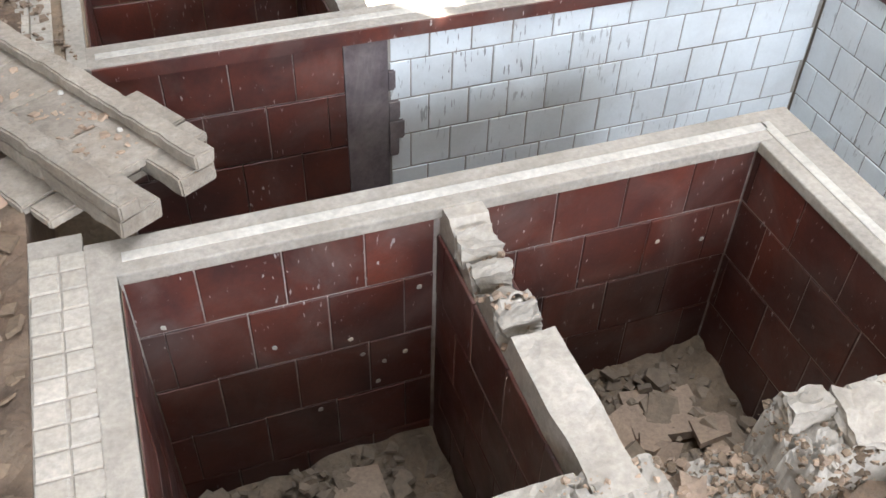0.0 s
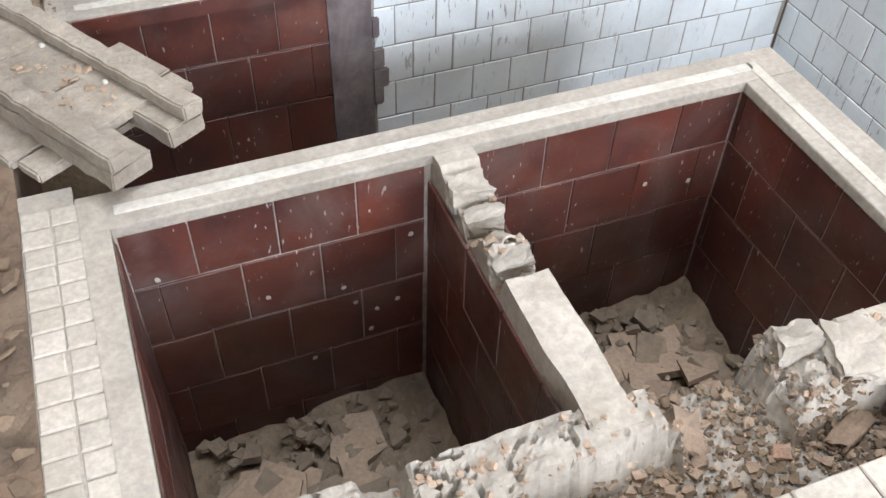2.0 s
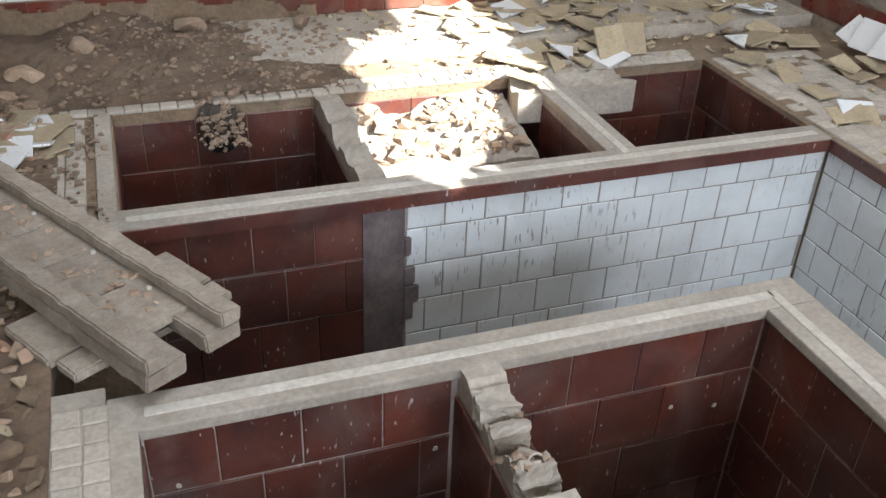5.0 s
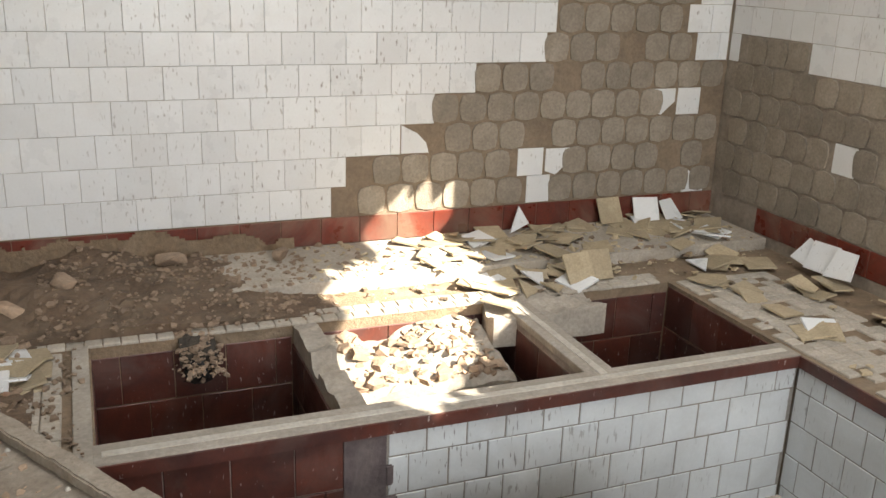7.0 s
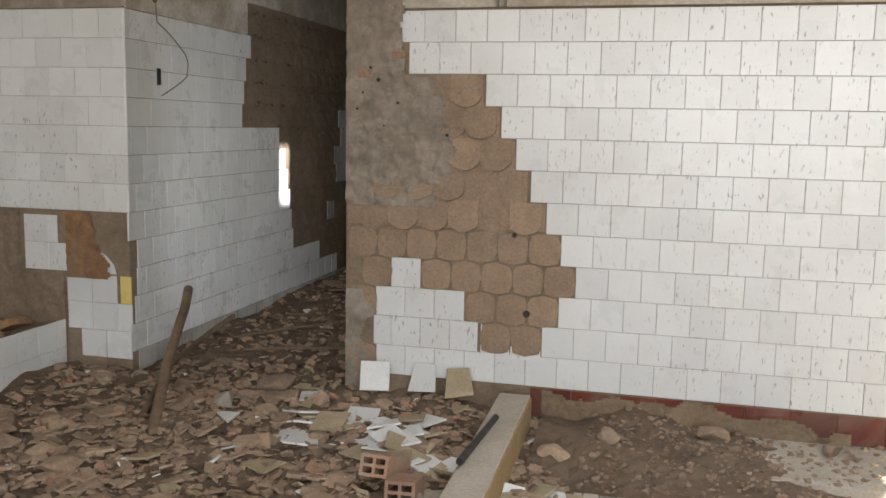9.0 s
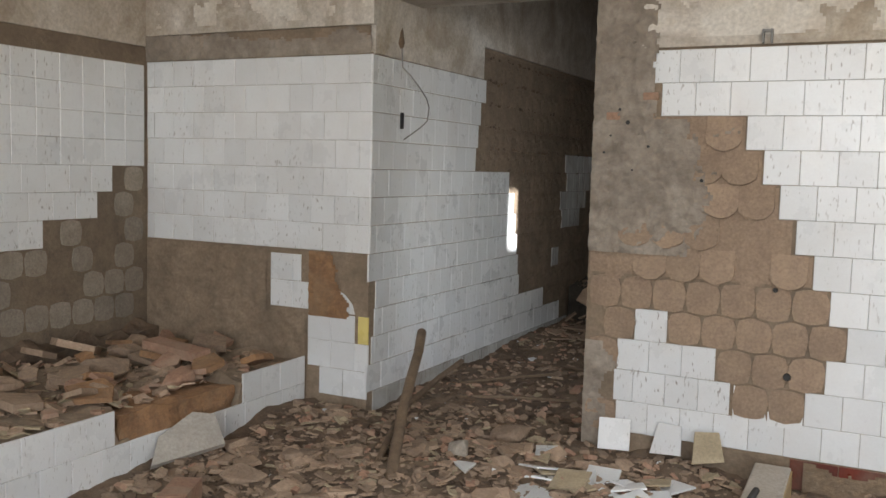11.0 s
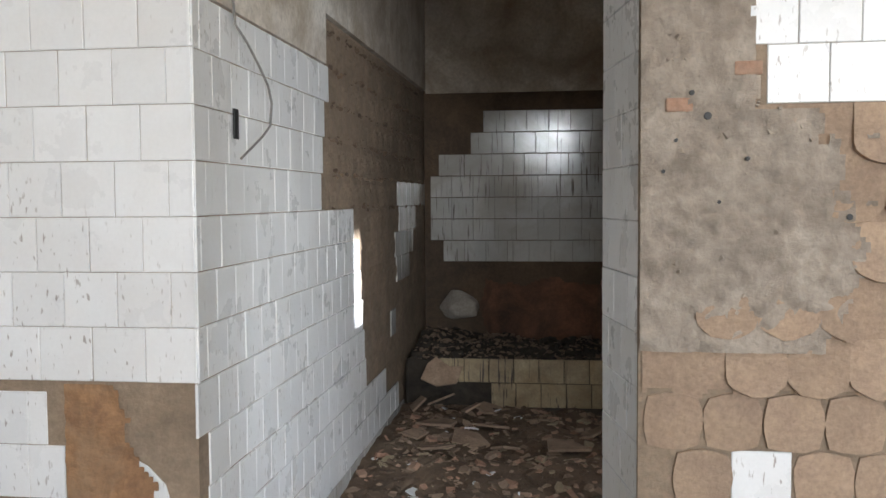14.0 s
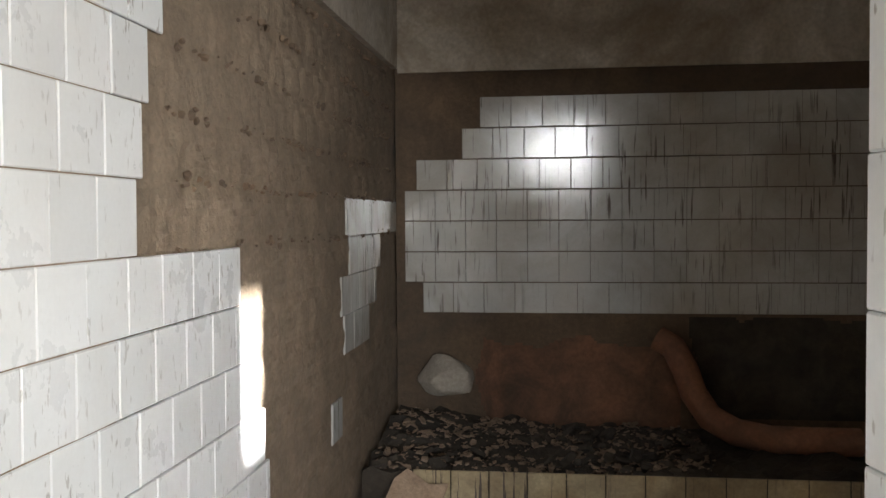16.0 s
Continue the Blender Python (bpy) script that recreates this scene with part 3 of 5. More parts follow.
# red base course
RB = tile_mesh("red_base_tile", 0.197, 0.135, 0.01, RED_BASE)
lay(wall_back, RB, "base_tile", (0, 5.884, 0), X, Z, [(1.99 + 0.2 * i, 0.117) for i in range(5, 25)], 0.006)
lay(wall_east, RB, "base_tile", (6.83, 0, 0), NY, Z, [(-5.79 + 0.2 * i, 0.117) for i in range(13) if i not in (0, 1)], 0.006)

# pier: front and passage faces
rows = [(0.96 + k * TH, -0.82, 0.764, 0.764 - 0.0765 * (k % 2)) for k in range(8)]
rows = [(z, a, b, j) for z, a, b, j in rows if z < 2.0]
rows += [(0.78, 0.11, 0.32, 0.11), (0.63, 0.11, 0.37, 0.11), (0.47, 0.37, 0.69, 0.37), (0.32, 0.37, 0.764, 0.37), (0.17, 0.45, 0.764, 0.45)]
tiled(wall_pier, TILE, (0, 5.781, 0), X, Z, rows)
lay(wall_pier, tile_mesh("yellow_tile", 0.065, 0.148, 0.008, YELLOW), "yellow_tile", (0, 5.781, 0), X, Z, [(0.728, 0.545)])
lay(wall_pier, BROKEN[0], "broken_tile", (0, 5.781, 0), X, Z, [(0.60, 0.70)])
SKIM = mat("peeling_whitewash", (0.80, 0.77, 0.70), (0.64, 0.58, 0.49), 0.9, 4, 50, 0.3, (0.40, 0.33, 0.25), 0.5, 3)
render_patch("peeling_skim", 5.7715, -0.82, 0.765, 2.2, 3.28, 0.004, SKIM, wall_pier, "peeling patches of old whitewash", lambda x, z: fbm(x, z, 2.4, 7) + 0.35 * fbm(x, z, 9, 3) + 0.5 * max(0, x - 0.45) > 0.12)
render_patch("peeling_skim", 5.8815, 2.2, 6.8, 2.04, 3.28, 0.004, SKIM, wall_back, "peeling patches of old whitewash", lambda x, z: fbm(x, z, 2.0, 5) + 0.35 * fbm(x, z, 9, 2) > 0.0)
render_patch("mortar_band", 5.79, -0.82, 0.755, 2.012, 2.34, 0.022, PLASTER_GREY, wall_pier, "crumbling grey render above the tiles", lambda x, z: z < 2.15 + 0.07 * fbm(x, z, 3) + 0.03 * fbm(x, z, 11))
render_patch("mortar_patch", 5.786, 0.38, 0.75, 0.60, 0.955, 0.018, ORANGE, wall_pier, "orange patch of exposed brick", lambda x, z: x + 0.3 * (z - 0.7) < 0.62 + 0.05 * fbm(x, z, 9))
render_patch("mortar_patch", 5.7905, -0.81, 0.36, 0.3, 0.955, 0.02, MORTAR, wall_pier, "rough brown mortar", lambda x, z: not (x > 0.095 and z > 0.61))
P_RIGHT = [8.8, 8.42, 7.90, 7.87, 7.84, 7.80, 7.76, 7.66, 7.09, 7.12, 7.15, 7.22]
rows = [(0.21 + k * TH, 5.78, P_RIGHT[k], P_RIGHT[k] if k > 6 else 5.78 + 0.0765 * (k % 2)) for k in range(12)]
rows = [(z, a if not 0.3 < z < 0.8 else a + 0.03 + 0.05 * rng.random(), b, j) for z, a, b, j in rows]
tiled(wall_pier, TILE_G, (0.765, 0, 0), Y, Z, rows, wobble=0.006)
tiled(wall_pier, TILE_D, (0.763, 0, 0), Y, Z, [(0.06, 5.85, 9.0, 5.85), (1.41, 8.85, 9.92, 8.85), (1.26, 8.9, 9.5, 8.9), (1.11, 8.75, 9.4, 8.75), (0.96, 8.8, 9.25, 8.8), (0.66, 8.6, 8.76, 8.6)])
# rough mortar left where the passage tiles fell: rows of scalloped beds
def passage_relief(y, z):
    a, b = (y + (0.0765 if int(z / TH) % 2 else 0)) / TW % 1.0, (z - 0.06) / TH % 1.0
    pad = min(1.0, 3.0 * min(a, 1 - a) + 0.25) * min(1.0, 3.5 * min(b, 1 - b) + 0.15)
    return 0.743 + 0.011 * pad * max(0, min(1, 0.75 + fbm(y, z, 3))) + 0.004 * fbm(y, z, 14)


bm = bmesh.new()
ny, nz = 150, 115
grid = [[bm.verts.new((passage_relief(7.0 + 2.92 * i / ny, 0.1 + 2.1 * j / nz), 7.0 + 2.92 * i / ny, 0.1 + 2.1 * j / nz)) for j in range(nz + 1)] for i in range(ny + 1)]
for i in range(ny):
    for j in range(nz):
        bm.faces.new((grid[i][j], grid[i + 1][j], grid[i + 1][j + 1], grid[i][j + 1]))
part("mortar_bed", bm, MORTAR, wall_pier, "scalloped brown mortar where tiles fell off")

# west wall
rows = []
for k in range(12):
    z = 0.19 + k * TH
    hi = 5.77 if z > 1.36 else 5.52 if z > 1.2 else 5.41 if z > 1.05 else 5.04 if z > 0.9 else None
    if hi:
        rows.append((z, 2.6, hi, hi))
tiled(wall_west, TILE, (-0.821, 0, 0), Y, Z, rows)
render_patch_w = bed("mortar_heap", -0.82, -0.72, 2.0, 5.78, 0.0, lambda x, y: 0.42 + 0.08 * fbm(x, y, 5), 0.05, DIRT, "crumbled mortar along the wall foot", "mortar", kind="stuff")

# far wall
F_LEFT = [0.89, 0.80, 0.80, 0.80, 0.86, 1.09, 1.18]
tiled(wall_far, TILE_D, (0, 9.921, 0), X, Z, [(1.005 + k * 0.153, F_LEFT[k], 3.39, F_LEFT[k]) for k in range(7)])

# basin walls
boxes("joint_bed", [(4.275, 5.98, 4.164, 4.172, -1.05, -0.05)], GROUT, "dark jointed bed", parent=pit_wall)
BW, BH = 0.1465, 0.147       # basin tile and joint
BTILE = tile_mesh("basin_tile", BW - 0.0045, BH - 0.0045, 0.008, BASIN)
BTILE_CUT = tile_mesh("basin_tile", BW - 0.0045, 0.088, 0.008, BASIN)


def basin_tiles(parent, origin, u, lo, hi, joints):
    lay(parent, BTILE_CUT, "tile", origin, u, Z, [(c, -0.0985, f) for c, f in row_of(lo, hi, joints[0], BW)], 0.004)
    for k in range(1, 7):
        lay(parent, BTILE, "tile", origin, u, Z, [(c, -0.144 - BH * (k - 0.5), f) for c, f in row_of(lo, hi, joints[k % 2], BW)], 0.004)


basin_tiles(pit_wall, (0, 4.156, 0), X, 4.282, 5.975, (4.564, 4.499))
boxes("bare_render", [(4.13, 4.275, 4.161, 4.175, -1.05, -0.05)], PURPLE, "bare violet-grey render", parent=pit_wall)
basin_east = boxes("basin_wall", [(5.9835, 5.99, 0.0, 4.16, -1.1, -0.05)], GROUT, "white tiled side of the sunken basin", "wall")
basin_tiles(basin_east, (5.975, 0, 0), NY, -4.155, -0.4, (-4.155, -4.08))


# maroon pit linings
def lining(origin, u, v, lo, hi, top=-0.048, n=5, start=0.0):
    places = []
    for k in range(n):
        for c, f in row_of(lo, hi, lo + start + 0.10075 * (k % 2), 0.2015):
            places.append((c, top - 0.1035 - 0.2085 * k, f))
    lay(pit_wall, MTILE, "maroon_tile", origin, u, v, places, 0.003, 0.003)


lining((0, 4.159, 0), X, Z, 3.39, 4.13, -0.026, 4, 0.1755)
lining((0, 3.270, 0), X, Z, 3.39, 4.13, -0.014, 5, 0.157)
lining((0, 3.270, 0), X, Z, 4.262, 5.05, -0.006, 5, 0.2)
lining((5.049, 0, 0), NY, Z, -3.27, -2.49, -0.004, 5, 0.02)
lining((3.392, 0, 0), Y, Z, 2.50, 3.27, -0.05, 5, 0.05)
lining((4.134, 0, 0), NY, Z, -3.27, -2.47, -0.09, 5, 0.05)
lining((4.262, 0, 0), Y, Z, 2.47, 3.27, -0.09, 5, 0.05)
lining((0, 5.052, 0), X, Z, 3.385, 4.155, -0.06, 5, 0.10)
lining((0, 5.052, 0), X, Z, 4.27, 5.08, -0.06, 5, 0.10)
lining((0, 5.052, 0), X, Z, 5.2, 5.98, -0.06, 5, 0.10)
lining((3.391, 0, 0), Y, Z, 4.28, 5.05, -0.05, 5, 0.05)
lining((4.152, 0, 0), NY, Z, -5.05, -4.28, -0.09, 5)
lining((4.271, 0, 0), Y, Z, 4.28, 5.05, -0.09, 5)
lining((5.079, 0, 0), NY, Z, -5.05, -4.28, -0.06, 5)
lining((5.201, 0, 0), Y, Z, 4.28, 5.05, -0.06, 5)
lining((5.979, 0, 0), NY, Z, -5.05, -4.28, -0.03, 5)

# floor tiles round the pits
FT = tile_mesh("floor_tile", 0.063, 0.058, 0.012, BEIGE, 0.004)
places = []
for i in range(2):
    for j in range(19):
        places.append((3.232 + 0.066 * i + rng.uniform(-0.002, 0.002), 2.25 + 0.061 * j))
lay(floor, FT, "floor_tile", (0, 0, -0.002), X, Y, places, 0.008, 0.0)
boxes("joint_bed", [(3.19, 3.318, 2.2, 3.44, -0.02, -0.0055)], CEMENT, "dust-filled joints", parent=floor)
places = [(3.19 + 0.066 * i, 4.20 + 0.061 * j) for i in range(2) for j in range(14)]
places += [(3.20 + 0.066 * i, 5.085) for i in range(42) if not 7 < i < 9] + [(3.42 + 0.066 * i, 5.15) for i in range(39)]
places += [(6.05 + 0.066 * i, 3.3 + 0.061 * j) for i in range(8) for j in range(29) if rng.random() < 0.85]
lay(floor, FT, "floor_tile", (0, 0, -0.002), X, Y, places, 0.012, 0.0)
places = [(3.44 + 0.066 * i, 5.40 + 0.068 * j) for i in range(18) for j in range(2)]
lay(ledge, FT, "floor_tile", (0, 0, 0.053), X, Y, places, 0.01, 0.0)
FT2 = tile_mesh("floor_slab", 0.145, 0.145, 0.012, BEIGE, 0.003)
lay(floor, FT2, "floor_slab", (0, 0, 0.0), X, Y, [(3.45 + 0.148 * i, 2.128 - 0.148 * j) for i in range(12) for j in range(3)], 0.006, 0.0)
lay(near_wall, FT2, "floor_slab", (0, 0, 0.012), X, Y, [(4.80 + 0.148 * i, 2.42 - 0.148 * j) for i in range(2) for j in range(2)], 0.015, 0.0)


# ---- loose things ----
def floor_z(x, y):
    """Height of the surface that carries things at (x, y)."""
    if x < 3.2 and y > 0:
        return ground_z(x, y)
    if 2.98 < x < 4.4 and y > 5.04:
        return max(mound_z(x, y), 0.05 if y > 5.36 and x > 3.4 else -0.01)
    if x > 3.4 and y > 5.36:
        return 0.05
    return 0.0


def shard_outline(r, size, sides=None):
    n_ = sides or r.choice((4, 4, 5, 5, 6))
    turn = r.uniform(0, math.tau)
    return [(math.cos(turn + math.tau * (i + r.uniform(-0.28, 0.28)) / n_) * size * r.uniform(0.65, 1.05), math.sin(turn + math.tau * (i + r.uniform(-0.28, 0.28)) / n_) * size * r.uniform(0.6, 1.0)) for i in range(n_)]


def rock_mesh(name, r, sx, sy, sz, material, n_=16):
    bm = bmesh.new()
    for _ in range(n_):
        v = Vector((r.gauss(0, 1), r.gauss(0, 1), r.gauss(0, 1))).normalized()
        k = r.uniform(0.78, 1.0)
        bm.verts.new((v.x * sx * k, v.y * sy * k, v.z * sz * k))
    hull = bmesh.ops.convex_hull(bm, input=bm.verts[:])
    bmesh.ops.delete(bm, geom=[g for g in hull["geom_interior"] if isinstance(g, bmesh.types.BMVert)], context="VERTS")
    bmesh.ops.bevel(bm, geom=bm.edges[:], offset=min(sx, sy, sz) * 0.08, segments=1, affect="EDGES")
    me = bpy.data.meshes.new(name)
    bm.to_mesh(me)
    bm.free()
    me.materials.append(material)
    return me


def scatter(name, count, spot, sizes, thick, material, label, seed, tilt=0.35, parent=None):
    """Many small flat crumbs in one mesh; spot(r) gives x, y, z of each."""
    r = random.Random(seed)
    verts, faces = [], []
    for _ in range(count):
        x, y, z = spot(r)
        s = sizes[0] + (sizes[1] - sizes[0]) * r.random() ** 2.2
        out = shard_outline(r, s)
        d = s * r.uniform(*thick)
        e = Euler((r.gauss(0, tilt), r.gauss(0, tilt), 0)).to_matrix()
        b0 = len(verts)
        for zz, k in ((0, 1.0), (d, 0.9)):
            for px, py in out:
                v = e @ Vector((px * k, py * k, zz))
                verts.append((x + v.x, y + v.y, z + v.z))
        n_ = len(out)
        faces.append(tuple(range(b0 + n_, b0 + 2 * n_)))
        faces.append(tuple(range(b0 + n_ - 1, b0 - 1, -1)))
        faces += [(b0 + i, b0 + (i + 1) % n_, b0 + n_ + (i + 1) % n_, b0 + n_ + i) for i in range(n_)]
    me = bpy.data.meshes.new(name)
    me.from_pydata(verts, [], faces)
    me.materials.append(material)
    ob = new(name, me)
    return tagged(ob, label, "rubble", kind="stuff")


def place(mesh, name, x, y, z, label, category, group="", rx=0.0, ry=0.0, rz=0.0):
    ob = new(name, mesh)
    ob.matrix_basis = pose(x, y, z, rx, ry, rz)
    return tagged(ob, label, category, group)


# crumbs over the rubble floor
def west_spot(r):
    while True:
        x, y = r.uniform(-0.5, 3.15), r.uniform(3.0, 9.0)
        if x < 0.45 and y < 5.8 or x < 0.8 and y > 5.75 or x > 1.9 and y > 5.85 and y < 6.4:
            continue
        if r.random() < min(1, max(0.12, (y - 3.0) / 1.3)):
            return x, y, ground_z(x, y) - 0.004


def front_spot(r):
    """Mostly the room in front of the passage, whose floor stays darker."""
    while True:
        p = west_spot(r)
        if p[1] < 6.1 or r.random() < 0.35:
            return p


scatter("rubble_crumbs", 6500, front_spot, (0.008, 0.048), (0.15, 0.5), RUBBLE, "pale crumbs of plaster and tile on dirt", 1)
scatter("rubble_crumbs", 3500, west_spot, (0.008, 0.05), (0.15, 0.4), DIRT, "dark earth crumbs over the floor", 2)
scatter("rubble_crumbs", 700, front_spot, (0.015, 0.06), (0.1, 0.25), BISQUE, "ochre tile crumbs over the floor", 3)
scatter("rubble_crumbs", 170, west_spot, (0.012, 0.05), (0.1, 0.25), WHITE, "white tile crumbs over the floor", 4)
scatter("rubble_crumbs", 1300, west_spot, (0.012, 0.045), (0.3, 0.6), BRICK, "red brick crumbs over the floor", 5)


def doorway_spot(r):
    x, y = r.uniform(0.5, 2.75), r.uniform(3.9, 5.75)
    return x, y, ground_z(x, y) + 0.004


scatter("rubble_plates", 260, doorway_spot, (0.03, 0.10), (0.08, 0.2), RUBBLE, "flat pale plaster plates over the rubble", 12, 0.22)
scatter("rubble_plates", 130, doorway_spot, (0.03, 0.085), (0.1, 0.25), PAD, "pinkish mortar plates over the rubble", 13, 0.22)


def heap_spot(r):
    x, y = r.uniform(3.0, 4.35), r.uniform(5.08, 5.86)
    return x, y, floor_z(x, y) - 0.003


scatter("gravel", 1100, heap_spot, (0.005, 0.022), (0.4, 0.8), RUBBLE, "fine grey gravel over the dirt heap", 6)


def east_spot(r):
    while True:
        x, y = r.uniform(4.3, 6.8), r.uniform(5.08, 5.87) if r.random() < 0.7 else r.uniform(3.2, 5.1)
        if (x > 6.0 or y > 5.08) and r.random() < (1.0 if y > 5.3 else 0.35):
            return x, y, floor_z(x, y)


scatter("rubble_crumbs", 500, east_spot, (0.006, 0.03), (0.15, 0.4), BISQUE, "ochre crumbs of broken tile on the step", 7)
scatter("rubble_crumbs", 250, east_spot, (0.006, 0.03), (0.2, 0.5), RUBBLE, "grey plaster crumbs on the step", 8)


def strip_spot(r):
    x, y = r.uniform(2.6, 3.2), r.uniform(1.2, 3.5)
    return x, y, ground_z(x, y)


scatter("wood_chips", 700, strip_spot, (0.008, 0.04), (0.1, 0.3), WOOD, "brown chips and dirt beside the tiles", 9)


def rim_spot(r):
    x = r.uniform(3.75, 4.95)
    y = r.uniform(2.22, 2.5) if 4.3 < x < 4.56 else r.uniform(2.22, 2.36)
    return x, y, near_top(x, y) + 0.004


scatter("wood_chips", 2600, rim_spot, (0.003, 0.014), (0.2, 0.5), WOOD, "brown wood chips and crumbs in the broken rim", 10)
scatter("rubble_crumbs", 420, rim_spot, (0.005, 0.022), (0.3, 0.7), RUBBLE, "pale mortar crumbs in the broken rim", 11)

# floors of the pits
def pit_floor(name, x0, x1, y0, y1, z, seed):
    bed(name, x0, x1, y0, y1, -1.05, lambda x, y: z + 0.05 * fbm(x, y, 5, seed) + 0.02 * fbm(x, y, 18, seed) + 0.05 * (x - x0) / (x1 - x0), 0.03, PALE_DIRT, "dusty rubble at the bottom of a pit", "rubble", kind="stuff")
    r = random.Random(seed)
    for _ in range(34):
        x, y = r.uniform(x0 + 0.1, x1 - 0.1), r.uniform(y0 + 0.1, y1 - 0.1)
        place(shard_mesh("debris_slab", shard_outline(r, r.uniform(0.04, 0.12)), r.uniform(0.012, 0.03), PAD if r.random() < 0.6 else MORTAR), "debris_slab", x, y, z + 0.05 + r.uniform(0, 0.05), "dusty broken slab on the pit floor", "slab", "slabs in the pits", r.gauss(0, 14), r.gauss(0, 14))
    scatter("rubble_crumbs", 420, lambda q: (q.uniform(x0 + .03, x1 - .03), q.uniform(y0 + .03, y1 - .03), z + 0.03 + q.uniform(0, 0.03)), (0.01, 0.045), (0.2, 0.6), MORTAR, "dusty crumbs on the pit floor", seed + 50)


pit_floor("pit_rubble", 3.392, 4.134, 2.47, 3.272, -0.93, 21)
pit_floor("pit_rubble", 4.262, 5.05, 2.47, 3.272, -0.86, 22)
pit_floor("pit_rubble", 3.392, 4.152, 4.28, 5.052, -0.95, 23)
pit_floor("pit_rubble", 4.271, 5.079, 4.28, 5.052, -0.62, 24)
pit_floor("pit_rubble", 5.201, 5.974, 4.28, 5.052, -0.9, 25)
r7 = random.Random(70)
for x, y, w, h, rx, rz in ((3.62, 2.68, 0.10, 0.14, 12, 4), (3.80, 2.72, 0.055, 0.12, -16, 8), (3.50, 2.95, 0.07, 0.06, 30, 30), (3.98, 2.62, 0.11, 0.05, 6, -4), (4.45, 3.12, 0.07, 0.06, 20, 10), (4.62, 2.98, 0.11, 0.09, 8, 20), (4.8, 3.05, 0.12, 0.10, -6, -10)):
    o = [(-w, -h), (w, -h * 0.96), (w * 0.97, h), (-w * 0.94, h * 0.92)]
    place(shard_mesh("tile_slab", o, 0.03, PAD), "tile_slab", x, y, -0.80, "large dusty slab lying on the pit rubble", "slab", "slabs in the pits", rx, 0, rz)

# chunks of the broken rim
def chunk(r, sx, sy, sz, material):
    """A broken block: flat faces, chipped corners, rough skin."""
    b = bmesh.new()
    bmesh.ops.create_cube(b, size=1.0)
    bmesh.ops.subdivide_edges(b, edges=b.edges[:], cuts=5, use_grid_fill=True)
    off = Vector((r.uniform(0, 50), r.uniform(0, 50), r.uniform(0, 50)))
    for v in b.verts:
        w = noise.noise_vector(v.co * 1.6 + off) * 0.17 + noise.noise_vector(v.co * 6 + off) * 0.08
        v.co = Vector(((v.co.x + w.x) * sx, (v.co.y + w.y) * sy, (v.co.z + w.z) * sz))
    me = bpy.data.meshes.new("mortar_lump")
    b.to_mesh(me)
    b.free()
    me.materials.append(material)
    return me


for x, y, sx, sy, sz, m in ((4.34, 2.41, 0.06, 0.09, 0.05, RUBBLE), (4.60, 2.46, 0.10, 0.06, 0.06, CEMENT), (4.70, 2.40, 0.10, 0.12, 0.06, CEMENT), (4.60, 2.36, 0.05, 0.04, 0.04, CEMENT), (4.66, 2.30, 0.12, 0.04, 0.04, RUBBLE),
                            (4.80, 2.33, 0.07, 0.06, 0.05, CEMENT), (3.75, 2.40, 0.05, 0.06, 0.05, CEMENT), (3.66, 2.35, 0.05, 0.07, 0.04, BEIGE), (3.95, 2.31, 0.13, 0.05, 0.05, BRICK), (4.08, 2.27, 0.06, 0.05, 0.04, RUBBLE), (4.50, 2.31, 0.04, 0.03, 0.03, BRICK), (3.88, 2.27, 0.06, 0.05, 0.04, RUBBLE)):
    place(chunk(r7, sx, sy, sz, m), "mortar_lump", x, y, near_top(x, y) + sz * 0.3, "crumbled lump of pale mortar in the rim", "rubble", "lumps in the broken rim", r7.gauss(0, 8), r7.gauss(0, 8), r7.uniform(-25, 25))
for y, sx, sy, sz in ((2.90, 0.09, 0.05, 0.05), (3.06, 0.085, 0.05, 0.05), (3.15, 0.095, 0.08, 0.06)):
    place(chunk(r7, sx, sy, sz, CEMENT), "mortar_lump", 4.195, y, broken_mid(4.195, y) + 0.012, "crumbled lump of pale mortar on the partition", "rubble", "lumps in the broken rim", 0, 0, r7.uniform(-12, 12))
pipe = new("clay_pipe_stub")
bm = bmesh.new()
bmesh.ops.create_cone(bm, cap_ends=False, segments=20, radius1=0.024, radius2=0.024, depth=0.06)
bmesh.ops.solidify(bm, geom=bm.faces[:], thickness=0.005)
part("sleeve", bm, CEMENT, pipe)
pipe.matrix_basis = pose(4.20, 2.96, -0.035, 60, 0, 10)
tagged(pipe, "short grey pipe stub in the broken partition", "pipe")

# fallen wooden frame with two rails, lying over the end of the basin
frame_thing = new("fallen_door_frame")
frame_thing.matrix_basis = pose(3.1, 4.0, 0.035, 0, 0, math.degrees(math.atan2(-0.85, 0.52)))
def frame_board(name, x0, x1, y0, y1, z0, z1, label, rough=0.003):
    """A dust-caked board with worn, uneven edges."""
    b = bmesh.new()
    add_box(b, x0, x1, y0, y1, z0, z1)
    long = [e for e in b.edges if abs(e.verts[0].co.x - e.verts[1].co.x) > 0.05]
    bmesh.ops.subdivide_edges(b, edges=long, cuts=max(3, int((x1 - x0) / 0.035)), use_grid_fill=True)
    bmesh.ops.bevel(b, geom=[e for e in b.edges if e.calc_face_angle(0) > 1], offset=0.005, segments=2, affect="EDGES")
    for v in b.verts:
        w = noise.noise_vector(v.co * 28)
        v.co += Vector((w.x, w.y, w.z)) * rough
    return part(name, b, DUSTY, frame_thing, label)


